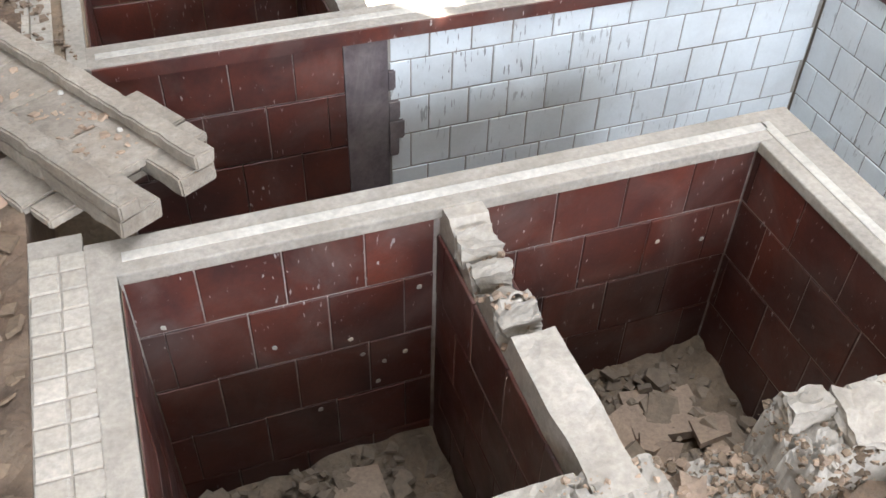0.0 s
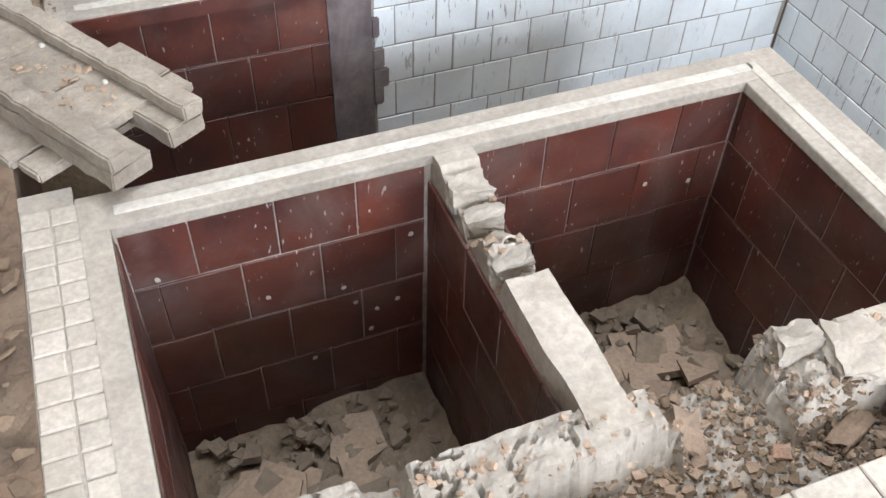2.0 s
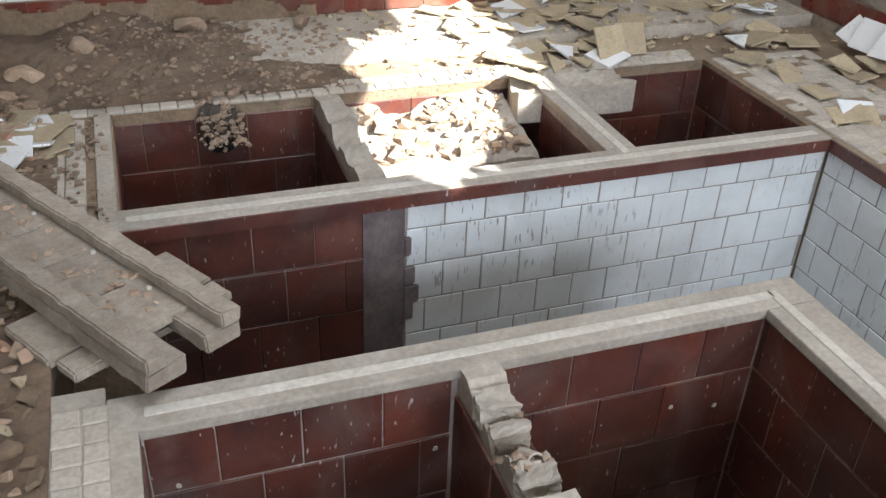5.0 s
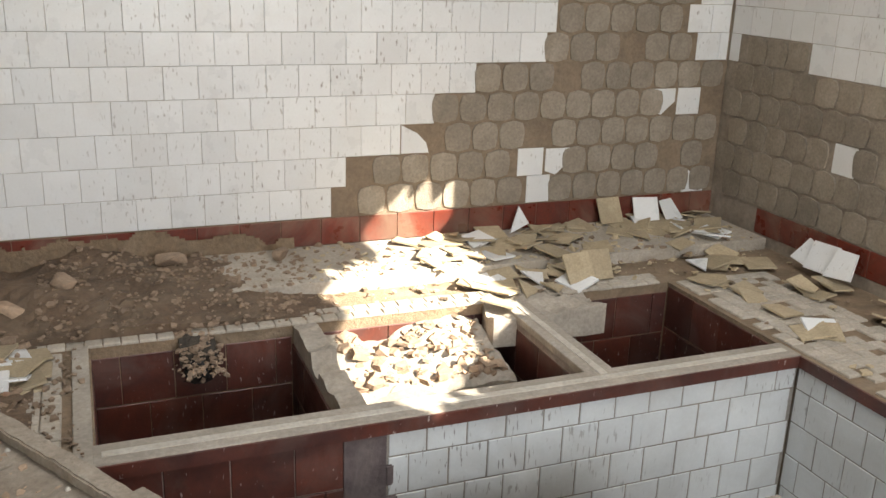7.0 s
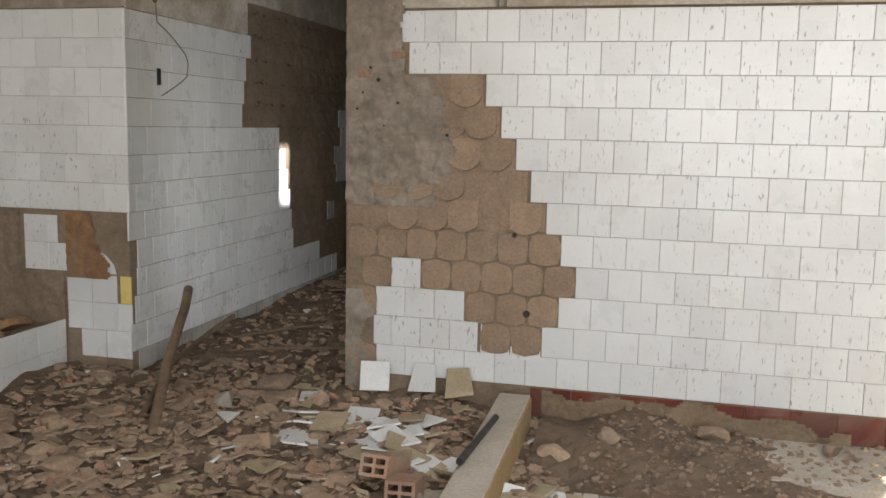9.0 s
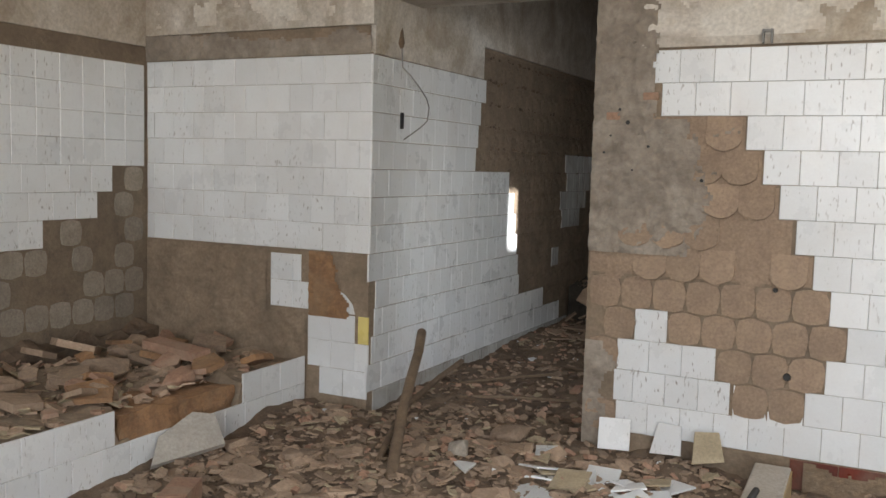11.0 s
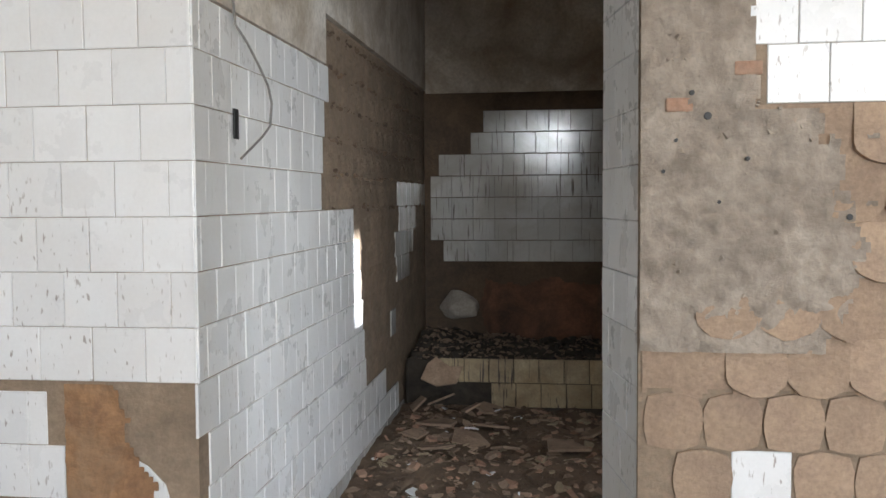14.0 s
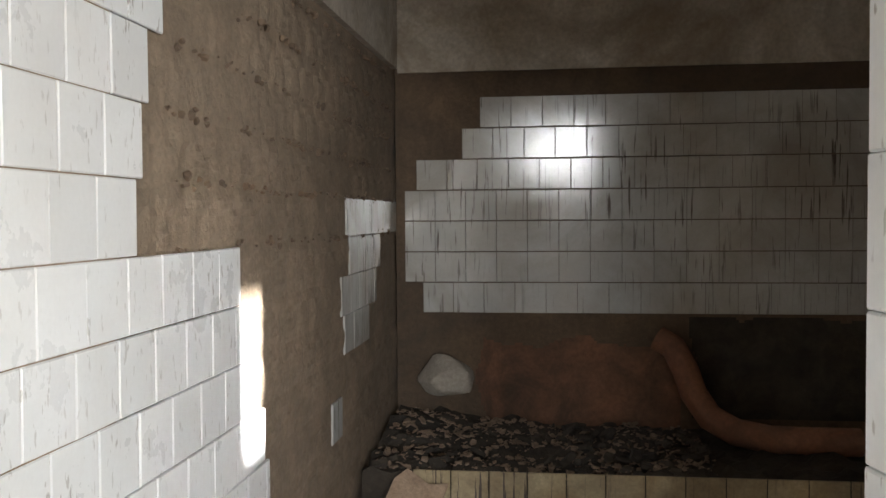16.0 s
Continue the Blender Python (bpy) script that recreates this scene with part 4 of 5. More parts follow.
for k in range(7):
    frame_board("board", -0.84 + 0.204 * k, min(0.59, -0.84 + 0.204 * k + 0.2), -0.03, 0.16, 0.03, 0.056, "dusty cross board of the tray")
for p0, p1, q0, q1, end in ((-0.078, -0.022, -0.078, 0.034, 0.742), (0.146, 0.204, 0.10, 0.204, 0.725)):
    frame_board("rail", -0.86, end, p0, p1, 0.058, 0.098, "grey weathered timber rail", 0.005)
    frame_board("flange", -0.86, end - 0.01, q0, q1, 0.0, 0.054, "lower flange of the rail", 0.006)
frame_board("cross_board", 0.25, 0.455, -0.165, 0.32, -0.03, -0.002, "dusty cross board")
frame_board("cross_board", 0.462, 0.545, -0.15, 0.315, -0.03, -0.002, "dusty cross board")
for a, b in ((-0.1, 0.13), (0.2, 0.13), (0.45, 0.13), (-0.3, 0.0)):
    bm = bmesh.new()
    bmesh.ops.create_uvsphere(bm, u_segments=10, v_segments=6, radius=0.008)
    bmesh.ops.translate(bm, verts=bm.verts[:], vec=(a, b, 0.058))
    part("bolt", bm, STRIP, frame_thing, "pale bolt head")
tagged(frame_thing, "fallen timber frame with grey rails over the basin end", "frame")
scatter("rubble_crumbs", 160, lambda q: (lambda s, p: (3.1 + 0.52 * s + 0.85 * p, 4.0 - 0.85 * s + 0.52 * p, 0.09))(q.uniform(-0.7, 0.55), q.uniform(-0.01, 0.14)), (0.005, 0.02), (0.2, 0.5), RUBBLE, "crumbs lying on the fallen frame", 61)

# timber kerb with a dark bar
kerb = new("timber_kerb")
kerb.matrix_basis = pose(2.86, 5.10, 0.0, 0, 0, 1.6)
bm = bmesh.new()
add_box(bm, -0.075, 0.075, -0.72, 0.68, -0.02, 0.175)
bmesh.ops.bevel(bm, geom=bm.edges[:], offset=0.008, segments=2, affect="EDGES")
part("beam", bm, YWOOD, kerb, "yellow-painted beam")
bm = bmesh.new()
add_box(bm, -0.078, 0.07, -0.70, 0.66, 0.172, 0.186)
bmesh.ops.bevel(bm, geom=bm.edges[:], offset=0.005, segments=1, affect="EDGES")
part("top_board", bm, BEIGE, kerb, "dusty plastered top")
bm = bmesh.new()
bmesh.ops.create_cone(bm, cap_ends=True, segments=14, radius1=0.014, radius2=0.014, depth=0.62)
bmesh.ops.transform(bm, matrix=pose(-0.045, -0.05, 0.205, 88, 0, -3), verts=bm.verts[:])
part("bar", bm, BLACK, kerb, "dark metal bar")
tagged(kerb, "yellow timber kerb with dusty top on rubble", "kerb")

# bench along the west wall
bench = bed("bench", -0.81, 0.362, 1.0, 5.78, -0.1, lambda x, y: (0.34 if x < 0.30 else 0.22 if 4.42 < y < 5.22 else 0.34) + 0.05 * fbm(x, y, 3) + 0.02 * fbm(x, y, 15) - (0.06 if 4.5 < y < 5.2 and x > 0.1 else 0), 0.05, MORTAR, "broken masonry bench faced with white tiles", "bench", kind="")
tiled(bench, TILE, (0.372, 0, 0), Y, Z, [(0.07, 2.2, 5.77, 2.2), (0.22, 2.2, 4.42, 2.27), (0.22, 5.24, 5.77, 5.24)])


bm = bmesh.new()
add_box(bm, 0.06, 0.345, 4.46, 5.2, 0.1, 0.33)
bmesh.ops.subdivide_edges(bm, edges=bm.edges[:], cuts=7, use_grid_fill=True)
for v in bm.verts:
    v.co += noise.noise_vector(v.co * 9) * 0.03
part("brick_core", bm, ORANGE, bench, "broken orange brick core of the bench")


def bench_spot(r):
    x, y = r.uniform(-0.8, 0.3), r.uniform(2.5, 5.72)
    return x, y, 0.345 + 0.05 * fbm(x, y, 3)


scatter("rubble_crumbs", 700, bench_spot, (0.012, 0.07), (0.12, 0.35), RUBBLE, "pale broken plaster heaped on the bench", 31)
scatter("rubble_crumbs", 240, bench_spot, (0.012, 0.06), (0.15, 0.4), BRICK, "red brick crumbs on the bench", 32)
scatter("rubble_crumbs", 160, bench_spot, (0.02, 0.08), (0.1, 0.2), BISQUE, "ochre tile pieces on the bench", 33)
r8 = random.Random(8)
for x, y, s, m in ((-0.25, 4.9, 0.13, RUBBLE), (-0.5, 5.3, 0.10, RUBBLE), (0.12, 4.55, 0.12, RUBBLE), (0.22, 4.95, 0.09, BRICK), (-0.1, 5.2, 0.10, BRICK), (-0.62, 5.5, 0.09, RUBBLE), (0.1, 5.35, 0.08, BRICK), (-0.35, 4.4, 0.11, RUBBLE)):
    place(rock_mesh("broken_masonry", r8, s * 1.3, s, s * 0.55, m), "broken_masonry", x, y, 0.36 + s * 0.2, "broken masonry chunk lying on the bench", "rubble", "chunks on the bench", r8.gauss(0, 10), r8.gauss(0, 10), r8.uniform(0, 180))
for _ in range(26):
    x, y = r8.uniform(-0.7, 0.28), r8.uniform(4.2, 5.7)
    place(shard_mesh("broken_slab", shard_outline(r8, r8.uniform(0.06, 0.15)), r8.uniform(0.02, 0.04), r8.choice((RUBBLE, BRICK, ORANGE, PAD))), "broken_slab", x, y, 0.40 + r8.uniform(0, 0.04), "broken flat brick slab heaped on the bench", "rubble", "slabs on the bench", r8.gauss(0, 16), r8.gauss(0, 16), r8.uniform(0, 180))
place(shard_mesh("brick_slab", [(-0.2, -0.05), (0.2, -0.055), (0.21, 0.05), (-0.19, 0.055)], 0.05, BRICK), "brick_slab", -0.12, 5.28, 0.46, "long red brick lying on the bench rubble", "brick", "", 4, 3, -4)

# larger pieces on the floor
place(shard_mesh("plaster_slab", [(-0.19, -0.07), (0.16, -0.10), (0.19, 0.06), (0.10, 0.11), (-0.10, 0.05)], 0.03, STRIP), "plaster_slab", 0.46, 4.72, 0.19, "large white slab leaning on the bench", "slab", "", 42, -10, 70)
for x, y, s, sz in ((0.55, 5.0, 0.13, 0.4), (0.95, 4.95, 0.12, 0.35), (0.85, 4.65, 0.13, 0.35), (1.25, 4.55, 0.12, 0.35), (1.55, 5.35, 0.11, 0.5), (1.72, 5.4, 0.10, 0.45), (1.62, 5.75, 0.13, 0.5), (1.3, 5.35, 0.12, 0.4), (1.1, 4.3, 0.13, 0.35), (1.5, 4.2, 0.11, 0.35), (1.9, 4.35, 0.12, 0.35), (2.2, 4.2, 0.12, 0.4), (2.35, 3.95, 0.13, 0.4), (2.75, 4.05, 0.09, 0.5), (3.08, 5.35, 0.11, 0.7), (3.3, 5.5, 0.09, 0.6), (3.75, 5.72, 0.11, 0.45), (4.25, 5.74, 0.08, 0.6)):
    z = floor_z(x, y)
    place(rock_mesh("rubble_chunk", r8, s, s * 0.75, s * sz, r8.choice((RUBBLE, RUBBLE, CEMENT))), "rubble_chunk", x, y, z + s * sz * 0.35, "rough chunk of pale masonry on the floor", "rubble", "masonry chunks", 0, 0, r8.uniform(0, 180))


def hollow_brick(x, y, z, rz, rx=0.0, length=0.22):
    b = new("hollow_brick")
    b.matrix_basis = pose(x, y, z, rx, 0, rz)
    bm = bmesh.new()
    w, h, t = 0.11, 0.08, 0.012
    for a in (-w / 2, -t / 2, w / 2 - t):
        add_box(bm, a, a + t, -length / 2, length / 2, 0, h)
    for c in (0, h / 2 - t / 2, h - t):
        add_box(bm, -w / 2 + t, -t / 2, -length / 2 + 0.001, length / 2 - 0.001, c, c + t)
        add_box(bm, t / 2, w / 2 - t, -length / 2 + 0.001, length / 2 - 0.001, c, c + t)
    part("body", bm, BRICK, b)
    return tagged(b, "dusty hollow red brick lying on rubble", "brick", "hollow bricks")


hollow_brick(0.83, 4.30, ground_z(0.83, 4.30) + 0.005, 25)
hollow_brick(2.52, 4.72, ground_z(2.52, 4.72) + 0.04, -5, -20)
hollow_brick(2.64, 4.60, ground_z(2.64, 4.6) + 0.03, 4, -12, 0.18)

# tile pieces fallen along the walls
TILES_OUT = [[(-0.074, -0.074), (0.074, -0.074), (0.074, 0.074), (-0.074, 0.074)], [(-0.074, -0.074), (0.074, -0.06), (0.06, 0.074), (-0.05, 0.074)], [(-0.074, -0.05), (0.03, -0.074), (0.074, 0.03), (-0.02, 0.074)], [(-0.06, -0.07), (0.07, -0.03), (0.02, 0.07)]]
PIECES = [shard_mesh("tile_piece", o, 0.008, m) for o in TILES_OUT for m in (WHITE, BISQUE)]


def drop(count, spot, seed, label, group, bias=0.5, lift=0.012):
    r = random.Random(seed)
    for _ in range(count):
        x, y = spot(r)
        k = r.randrange(4) * 2 + (0 if r.random() < bias else 1)
        place(PIECES[k], "tile_piece", x, y, floor_z(x, y) + lift + r.uniform(0, 0.012), label, "tile", group, r.gauss(0, 9), r.gauss(0, 9), r.uniform(0, 90))


drop(46, lambda r: (min(2.7, max(1.5, r.gauss(2.2, 0.28))), r.gauss(5.25, 0.22)), 41, "loose glazed tile lying on the rubble", "tiles fallen in the doorway", 0.5)
drop(70, lambda r: (r.uniform(4.9, 6.75), 5.85 - abs(r.gauss(0, 0.25))), 42, "ochre-backed tile fallen on the step", "tiles fallen on the step", 0.12)
drop(22, lambda r: (r.uniform(6.15, 6.78), r.uniform(4.2, 5.3)), 43, "ochre-backed tile fallen on the floor", "tiles fallen on the step", 0.15)
drop(14, lambda r: (r.uniform(2.95, 3.2), r.uniform(4.45, 5.0)), 44, "dusty tile piece beside the pit", "tiles beside the pit", 0.4)
drop(16, lambda r: (r.uniform(5.0, 5.6), r.uniform(5.1, 5.35)), 45, "ochre-backed tile fallen beside the pit", "tiles fallen on the step", 0.15)
for x, y, z, m, rx, rz in ((2.12, 5.80, 0.20, 0, 68, 12), (2.36, 5.83, 0.20, 2, 75, -8), (2.55, 5.80, 0.20, 3, 62, 25), (5.55, 5.83, 0.12, 6, 70, 8), (6.12, 5.83, 0.13, 1, 62, 4), (6.35, 5.82, 0.12, 0, 60, -12), (6.5, 5.8, 0.11, 2, 50, 20)):
    place(PIECES[m], "tile_piece", x, y, z, "tile piece leaning against the wall", "tile", "leaning tiles", rx, 0, rz)
for y, m, rx in ((4.98, 4, 58), (4.88, 0, 62), (4.75, 2, 66)):
    place(PIECES[m], "tile_piece", 6.74, y, 0.10, "tile piece leaning against the wall", "tile", "leaning tiles", rx, 0, -80)
place(PIECES[1], "tile_piece", 5.55, 5.16, 0.07, "ochre-backed tile propped on the pit edge", "tile", "leaning tiles", 55, 0, 6)
place(PIECES[1], "tile_piece", 5.66, 5.18, 0.07, "ochre-backed tile propped on the pit edge", "tile", "leaning tiles", 58, 0, -4)

# crumbled edge of the third pit, and gravel spilling into the first
broken_edge = bed("broken_edge", 5.0, 5.52, 4.86, 5.12, -0.14, lambda x, y: -0.01 + 0.03 * fbm(x, y, 9), 0.03, CEMENT, "crumbled cement edge overhanging the pit", "rim", jag=0.035)
spill = bed("gravel_spill", 3.71, 3.85, 4.985, 5.12, -0.10, lambda x, y: -0.02 - 0.10 * max(0, (5.05 - y) / 0.17) + 0.03 * fbm(x, y, 14), 0.014, SOOT_AND_SHADE, "grey gravel spilling through a gap in the rim", "gravel", kind="stuff", jag=0.02)
scatter("gravel", 260, lambda q: (lambda x, y: (x, y, -0.015 - 0.10 * max(0, (5.05 - y) / 0.17)))(q.uniform(3.70, 3.86), q.uniform(4.88, 5.3)), (0.005, 0.022), (0.4, 0.8), RUBBLE, "pale gravel in the rim gap", 62)
sunlit = bed("plaster_heap", 4.29, 4.98, 4.62, 5.05, -1.0, lambda x, y: -0.14 + 0.07 * fbm(x, y, 3) + 0.25 * (y - 4.8), 0.02, CEMENT, "heap of pale plaster rubble in the sunlit pit", "rubble", kind="stuff", jag=0.008)

# leaning pole
def tube(name, pts, radius, material, parent, label="", res=3):
    cu = bpy.data.curves.new(name, "CURVE")
    cu.dimensions, cu.bevel_depth, cu.bevel_resolution = "3D", radius, res
    sp = cu.splines.new("POLY")
    sp.points.add(len(pts) - 1)
    for q, p in zip(sp.points, pts):
        q.co = (*p, 1)
    tmp = bpy.data.objects.new(name, cu)
    me = bpy.data.meshes.new_from_object(tmp)
    bpy.data.objects.remove(tmp)
    me.materials.clear()
    me.materials.append(material)
    ob = new(name, me)
    ob.parent = parent
    if label:
        ob["label"] = label
    return ob


pole = tube("wooden_pole", [(1.42, 4.90, 0.09), (1.33, 5.12, 0.19), (1.22, 5.36, 0.27), (1.12, 5.62, 0.37), (1.02, 5.88, 0.45), (0.94, 6.06, 0.52)], 0.026, WOOD, None)
tagged(pole, "crooked grey wooden pole leaning on the tiled wall", "pole")
branch = tube("wooden_stick", [(1.30, 4.98, 0.11), (1.18, 5.3, 0.15), (1.05, 5.7, 0.20), (0.98, 6.2, 0.24), (0.93, 6.6, 0.26)], 0.016, WOOD, None)
tagged(branch, "dry branch lying on the rubble by the wall", "stick")
for i, (a, b) in enumerate((((0.9, 6.5), (1.5, 6.9)), ((1.0, 7.2), (1.75, 7.1)), ((1.1, 6.2), (1.7, 6.5)), ((2.0, 4.5), (2.5, 4.35)), ((2.2, 4.7), (2.55, 4.95)), ((1.75, 4.15), (2.3, 4.3)))):
    st = tube("wooden_stick", [(a[0], a[1], ground_z(*a) + 0.015), ((a[0] + b[0]) / 2, (a[1] + b[1]) / 2 + 0.02, ground_z((a[0] + b[0]) / 2, (a[1] + b[1]) / 2) + 0.025), (b[0], b[1], ground_z(*b) + 0.015)], 0.009, WOOD, None)
    tagged(st, "thin dry stick lying on the rubble", "stick", "sticks on the rubble")

# outlet slot and hanging cable on the pier
outlet = new("wall_outlet")
outlet.matrix_basis = pose(0.766, 6.092, 1.68, 0, 90, 0)
bm = bmesh.new()
add_box(bm, -0.045, 0.045, -0.018, 0.018, -0.002, 0.004)
bmesh.ops.bevel(bm, geom=bm.edges[:], offset=0.002, segments=1, affect="EDGES")
part("back_box", bm, BLACK, outlet, "dark empty outlet slot")
tagged(outlet, "narrow dark outlet slot in the tiles", "outlet")
cable = tube("hanging_cable", [(0.772, 6.06, 2.10), (0.78, 6.065, 1.968), (0.785, 6.15, 1.93), (0.788, 6.25, 1.873), (0.79, 6.33, 1.82), (0.79, 6.363, 1.77), (0.79, 6.345, 1.694), (0.785, 6.28, 1.655), (0.78, 6.211, 1.623), (0.778, 6.10, 1.578)], 0.004, CABLE, None)
tagged(cable, "thin grey cable hanging over the tiles", "cable")
hole = place(rock_mesh("conduit_hole", r8, 0.02, 0.035, 0.07, MORTAR_DARK), "broken_conduit", 0.768, 6.06, 2.12, "crumbled brown conduit hole in the plaster", "conduit")
bracket = new("wall_bracket")
bracket.matrix_basis = pose(2.70, 5.872, 2.03)
bm = bmesh.new()
add_box(bm, -0.022, -0.014, -0.02, 0.012, -0.03, 0.03)
add_box(bm, 0.014, 0.022, -0.02, 0.012, -0.03, 0.03)
part("arm", bm, CABLE, bracket)
bm = bmesh.new()
add_box(bm, -0.014, 0.014, -0.02, -0.012, 0.018, 0.028)
part("bridge", bm, CABLE, bracket)
tagged(bracket, "small grey metal bracket above the tiles", "bracket")

# far room: tiled ledge, soot and terracotta flue
far_ledge = bed("far_ledge", 0.77, 3.4, 9.01, 9.93, -0.1, lambda x, y: 0.44 + 0.05 * fbm(x, y, 4) + 0.03 * fbm(x, y, 13) + 0.12 * (y - 9.0) * max(0, 1 - (x - 0.77) / 0.9), 0.04, SOOT_AND_SHADE, "sooty ledge faced with cream tiles", "ledge", kind="")
CREAM = mat("stained_cream_tile", (0.52, 0.43, 0.27), (0.40, 0.30, 0.17), 0.3, 5, 80, 0.05, (0.12, 0.09, 0.06), 0.6, 3.0, (0.08, 0.06, 0.05), 0.60, 0.12, 0.5, 0.06)
tiled(far_ledge, tile_mesh("cream_tile", TW - 0.004, TH - 0.004, 0.008, CREAM), (0, 9.000, 0), X, Z, [(0.17, 1.3, 3.4, 1.3), (0.32, 0.98, 3.4, 0.98)])
scatter("rubble_crumbs", 1500, lambda q: (lambda x, y: (x, y, 0.45 + 0.05 * fbm(x, y, 4) + 0.03 * fbm(x, y, 13) + 0.12 * (y - 9.0) * max(0, 1 - (x - 0.77) / 0.9)))(q.uniform(0.8, 2.2), q.uniform(9.03, 9.85)), (0.005, 0.024), (0.2, 0.5), RUBBLE, "grey crumbs on the sooty ledge", 63)
scatter("rubble_crumbs", 420, lambda q: (q.uniform(0.8, 2.2), q.uniform(9.02, 9.85), 0.46), (0.01, 0.05), (0.2, 0.6), SOOT_AND_SHADE, "black cinders on the ledge", 64)
flue = tube("terracotta_flue", [(2.03, 9.83, 0.90), (2.10, 9.80, 0.86), (2.15, 9.76, 0.76), (2.18, 9.70, 0.66), (2.24, 9.62, 0.57), (2.34, 9.56, 0.52), (2.48, 9.52, 0.50), (2.64, 9.50, 0.50), (2.85, 9.5, 0.50)], 0.062, TERRACOTTA, None, res=4)
tagged(flue, "curved sooty terracotta pipe on the ledge", "pipe")
render_patch("clay_patch", 9.928, 1.1, 2.15, 0.45, 0.95, 0.008, CLAY, wall_far, "orange scorched clay above the ledge", lambda x, z: z < 0.87 + 0.06 * fbm(x, z, 5) and 1.2 + 0.1 * fbm(z, x, 4) < x)
place(rock_mesh("plaster_lump", r8, 0.16, 0.10, 0.13, CEMENT, 22), "plaster_lump", 1.02, 9.84, 0.70, "rounded grey plaster lump against the wall", "rubble")
# dark recess beside the pipe: its shade is painted flat on the wall
render_patch("soot_patch", 9.926, 2.15, 3.38, 0.5, 1.03, 0.008, SOOT_AND_SHADE, wall_far, "dark recess beside the pipe, its shade painted on", lambda x, z: z < 1.0 + 0.04 * fbm(x, z, 5) and x > 2.2 + 0.05 * fbm(x, z, 6))
r9 = random.Random(9)
for x, y, s in ((1.0, 8.85, 0.11), (1.2, 8.7, 0.13), (1.05, 8.45, 0.14), (1.35, 8.5, 0.12), (0.95, 8.2, 0.10), (1.25, 8.2, 0.13), (1.1, 7.95, 0.11), (1.45, 8.05, 0.10), (1.75, 8.1, 0.15), (1.6, 8.55, 0.10), (0.88, 8.75, 0.10), (1.3, 8.9, 0.12), (1.9, 8.3, 0.12)):
    place(shard_mesh("plaster_sheet", shard_outline(r9, s), 0.012, RUBBLE), "plaster_sheet", x, y, ground_z(x, y) + 0.03 + (0.05 if y > 8.65 and x < 1.3 else 0.0), "flat broken plaster piece on the passage floor", "rubble", "plaster pieces in the passage", r9.gauss(0, 14), r9.gauss(0, 14))
place(shard_mesh("plaster_sheet", [(-0.12, -0.06), (-0.02, -0.1), (0.1, -0.07), (0.13, 0.05), (0.05, 0.04), (-0.04, 0.1), (-0.09, 0.05)], 0.012, RUBBLE), "plaster_sheet", 1.0, 8.93, 0.40, "pale plaster piece hanging over the ledge", "rubble", "plaster pieces in the passage", 50, 5, 5)

place(rock_mesh("rubbish_clump", r9, 0.075, 0.06, 0.085, BLACK, 20), "rubbish_clump", 3.78, 5.005, -0.135, "black clump of rubbish caught on the pit wall", "rubbish")
scatter("gravel", 120, lambda q: (3.78 + q.gauss(0, 0.035), 4.97 + q.uniform(-0.03, 0.04), -0.09 + q.gauss(0, 0.03)), (0.005, 0.018), (0.4, 0.8), RUBBLE, "pale gravel stuck on the black clump", 65)
# boards of the added sun mask
for row in SUN_MASK_ROWS:
    boxes("board", [row], WOOD, parent=boarding)
scatter("rubble_crumbs", 260, lambda q: (lambda x, y: (x, y, -0.14 + 0.07 * fbm(x, y, 3) + 0.25 * (y - 4.8)))(q.uniform(4.32, 4.95), q.uniform(4.65, 5.04)), (0.01, 0.05), (0.2, 0.6), RUBBLE, "plaster lumps on the sunlit heap", 66)
# torn edge of the bare render beside the basin tiles
for z, w in ((-0.2, 0.02), (-0.32, 0.035), (-0.40, 0.05), (-0.47, 0.03)):
    part("render_edge", (lambda b: (add_box(b, 4.27, 4.28 + w, 4.1545, 4.17, z - 0.05, z + 0.03), bmesh.ops.bevel(b, geom=b.edges[:], offset=0.006, segments=2, affect="EDGES"), b)[2])(bmesh.new()), PURPLE, pit_wall)
# mortar beds on the west wall
for k in range(8):
    y = 2.7 + (0.0765 if k % 2 else 0)
    while y < 5.7:
        z = 0.19 + k * TH
        edge = 5.52 if z > 1.2 else 5.41 if z > 1.05 else 5.04 if z > 0.9 else 2.6
        if y > edge + 0.07 and z > 0.4 and rng.random() < 0.8:
            lay(wall_west, PADG[rng.randrange(4)], "mortar_pad", (-0.826, 0, 0), Y, Z, [(y, z + TH / 2)], 0.015, 0.0)
        y += TW
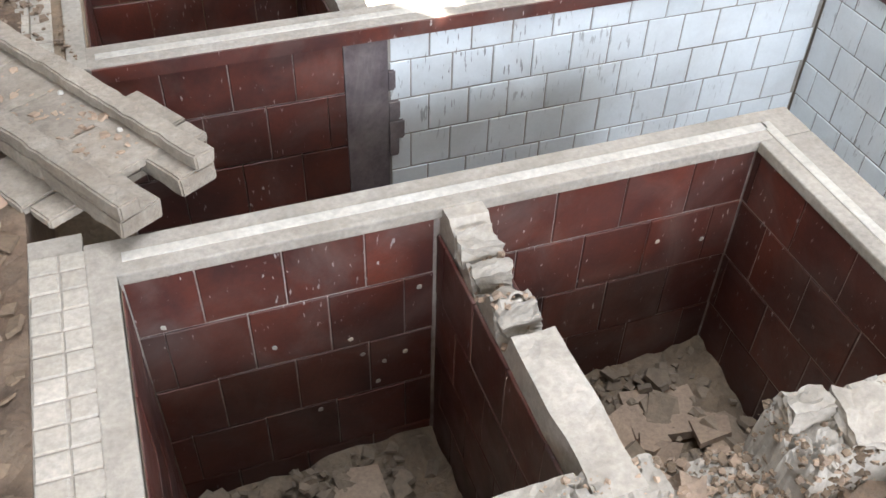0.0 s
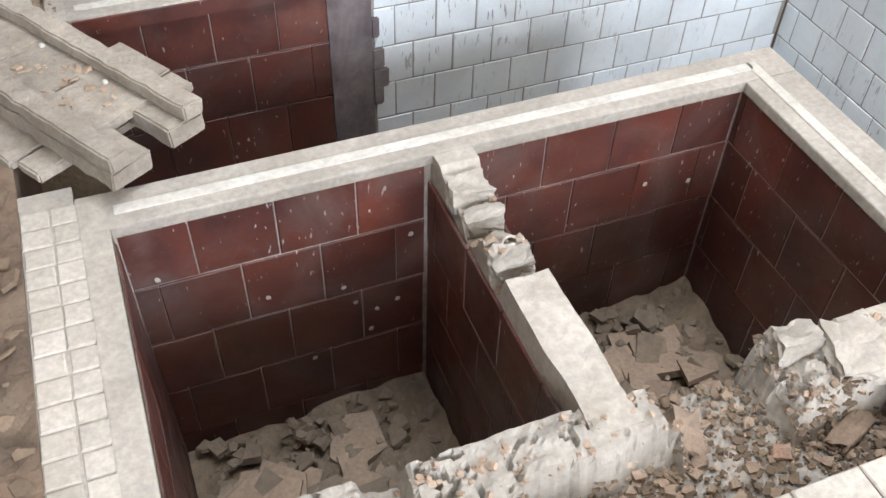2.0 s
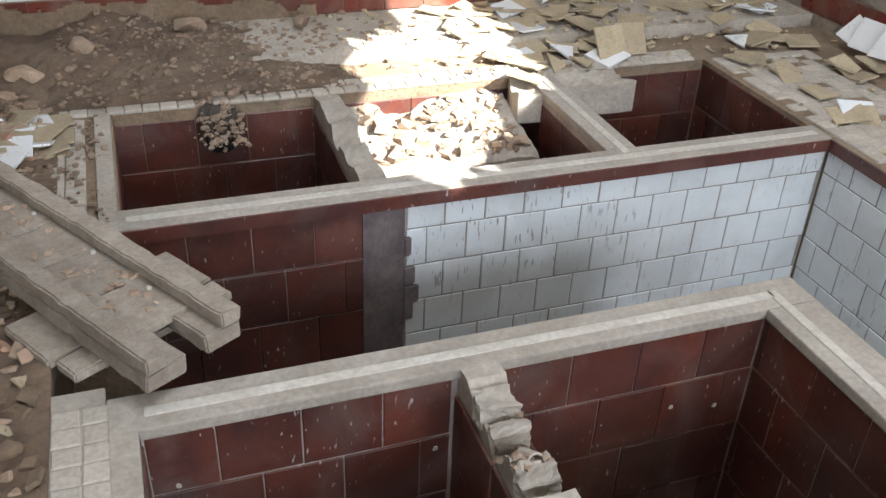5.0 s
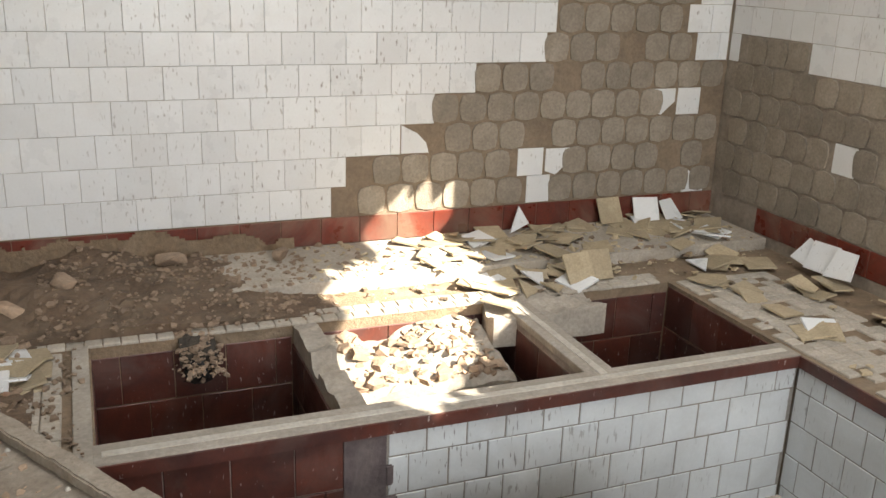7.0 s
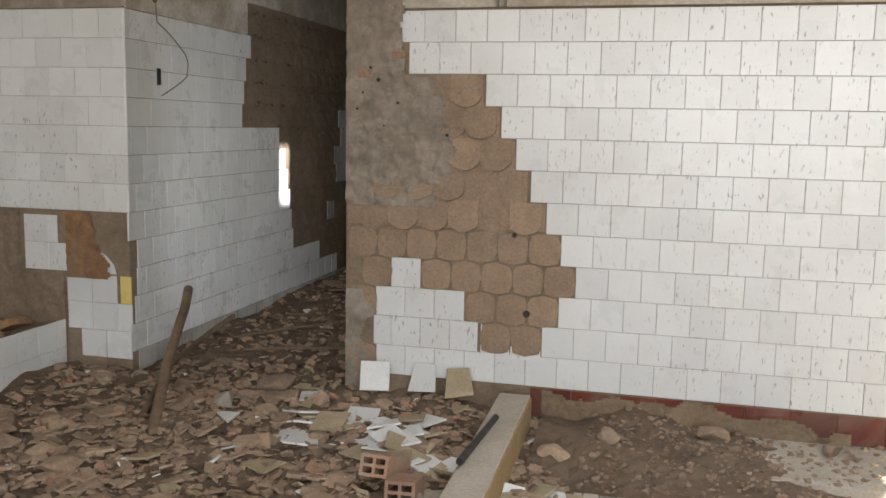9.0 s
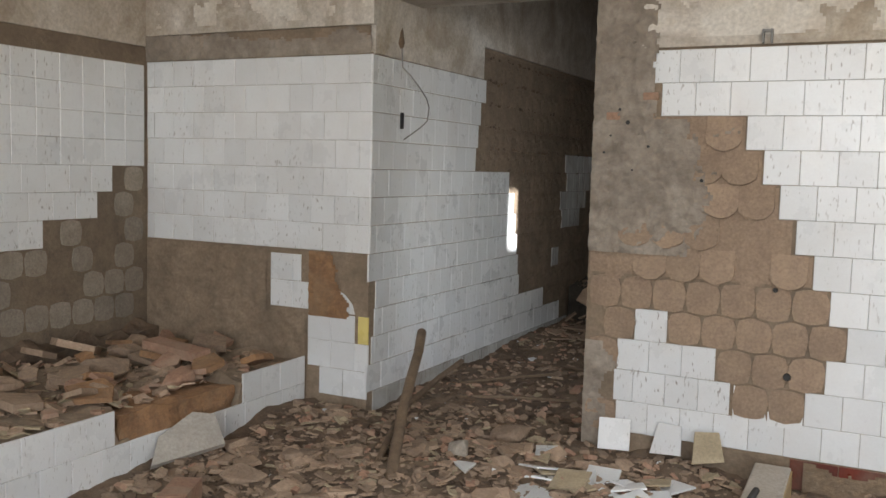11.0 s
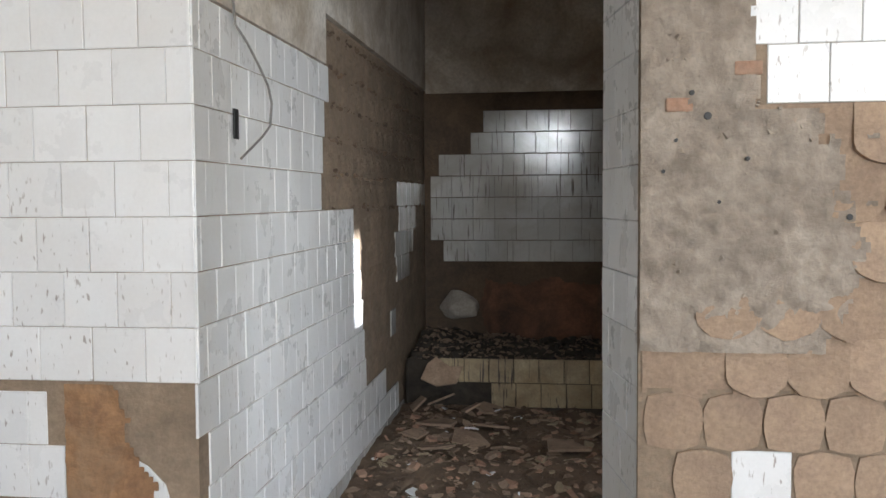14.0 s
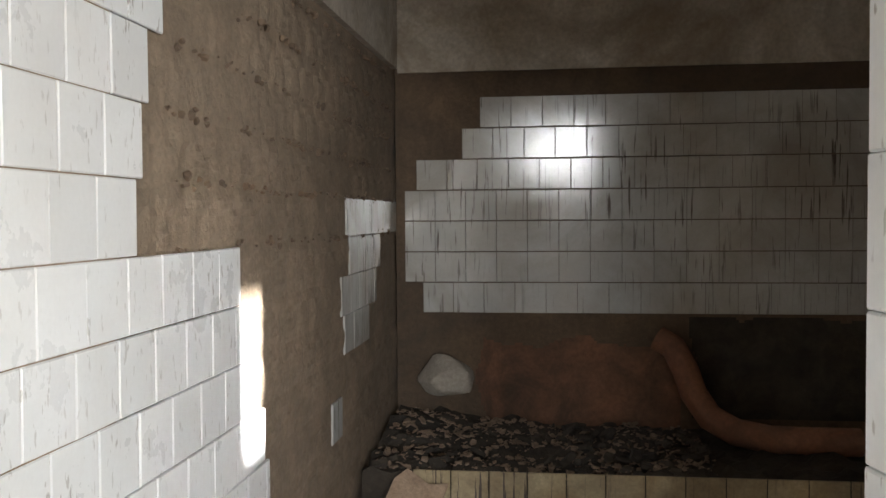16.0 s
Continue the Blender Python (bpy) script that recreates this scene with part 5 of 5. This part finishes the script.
# droppings and pale splashes on the pit tiles
SPLASH = [shard_mesh("splash", shard_outline(random.Random(300 + i), 0.009, 7), 0.002, STRIP) for i in range(3)]
for x, z in ((3.70, -0.36), (3.93, -0.47), (3.99, -0.52), (4.05, -0.50), (3.90, -0.40), (3.45, -0.20), (4.09, -0.26), (3.97, -0.60), (3.80, -0.66), (4.80, -0.30), (4.95, -0.33)):
    lay(pit_wall, SPLASH[rng.randrange(3)], "splash", (0, 3.2695, 0), X, Z, [(x, z)], 0.01, 0.0)

# pebbles in the rough render at the end of the wall
pebbles = scatter("render_pebbles", 420, lambda q: (lambda z: (q.uniform(1.945, 2.16 if z > 1.7 else 2.36), 5.884, z))(q.uniform(1.08, 2.5)), (0.004, 0.013), (0.5, 1.0), PLASTER_GREY, "pebbles standing out of the rough render", 67, 1.2)
# black discs on the surface paint the shade inside holes
for x, z, w in ((2.10, 1.66, 0.012), (2.06, 1.72, 0.008), (2.02, 1.60, 0.007), (2.13, 1.44, 0.006), (2.45, 1.40, 0.010), (2.86, 0.55, 0.018), (2.79, 0.93, 0.012), (1.99, 1.52, 0.006), (2.20, 1.55, 0.007)):
    part("hole", (lambda b: (bmesh.ops.create_cone(b, cap_ends=True, segments=9, radius1=w, radius2=w * 0.8, depth=0.012, matrix=pose(x, 5.876, z, 90, 0, 0)), b)[1])(bmesh.new()), BLACK, wall_back, "black disc painting the shade of a hole in the render")

# crumbs over the whole broken rim; dark crumbs as notch shade in the passage mortar
scatter("rubble_crumbs", 700, lambda q: (lambda x, y: (x, y, near_top(x, y)))(q.uniform(3.75, 5.04), q.uniform(2.23, 2.48)), (0.003, 0.012), (0.3, 0.8), RUBBLE, "pale cement crumbs on the broken rim", 68, 0.6)
scatter("rubble_crumbs", 160, lambda q: (lambda x, y: (x, y, broken_mid(x, y)))(q.uniform(4.15, 4.245), q.uniform(2.86, 3.2)), (0.004, 0.014), (0.4, 0.9), RUBBLE, "pale cement crumbs on the partition", 69, 0.6)
scatter("mortar_ridges", 420, lambda q: (0.752, q.uniform(7.25, 9.8), 0.06 + TH * q.randrange(9, 15) + q.gauss(0, 0.008)), (0.005, 0.016), (0.5, 1.0), MORTAR_DARK, "dark crumbs painted in as notch shade along the mortar rows", 70, 1.2)
scatter("gravel", 260, lambda q: (q.uniform(3.0, 3.35), q.uniform(4.2, 5.05), 0.0), (0.004, 0.02), (0.3, 0.7), RUBBLE, "grit scattered on the floor tiles", 71)
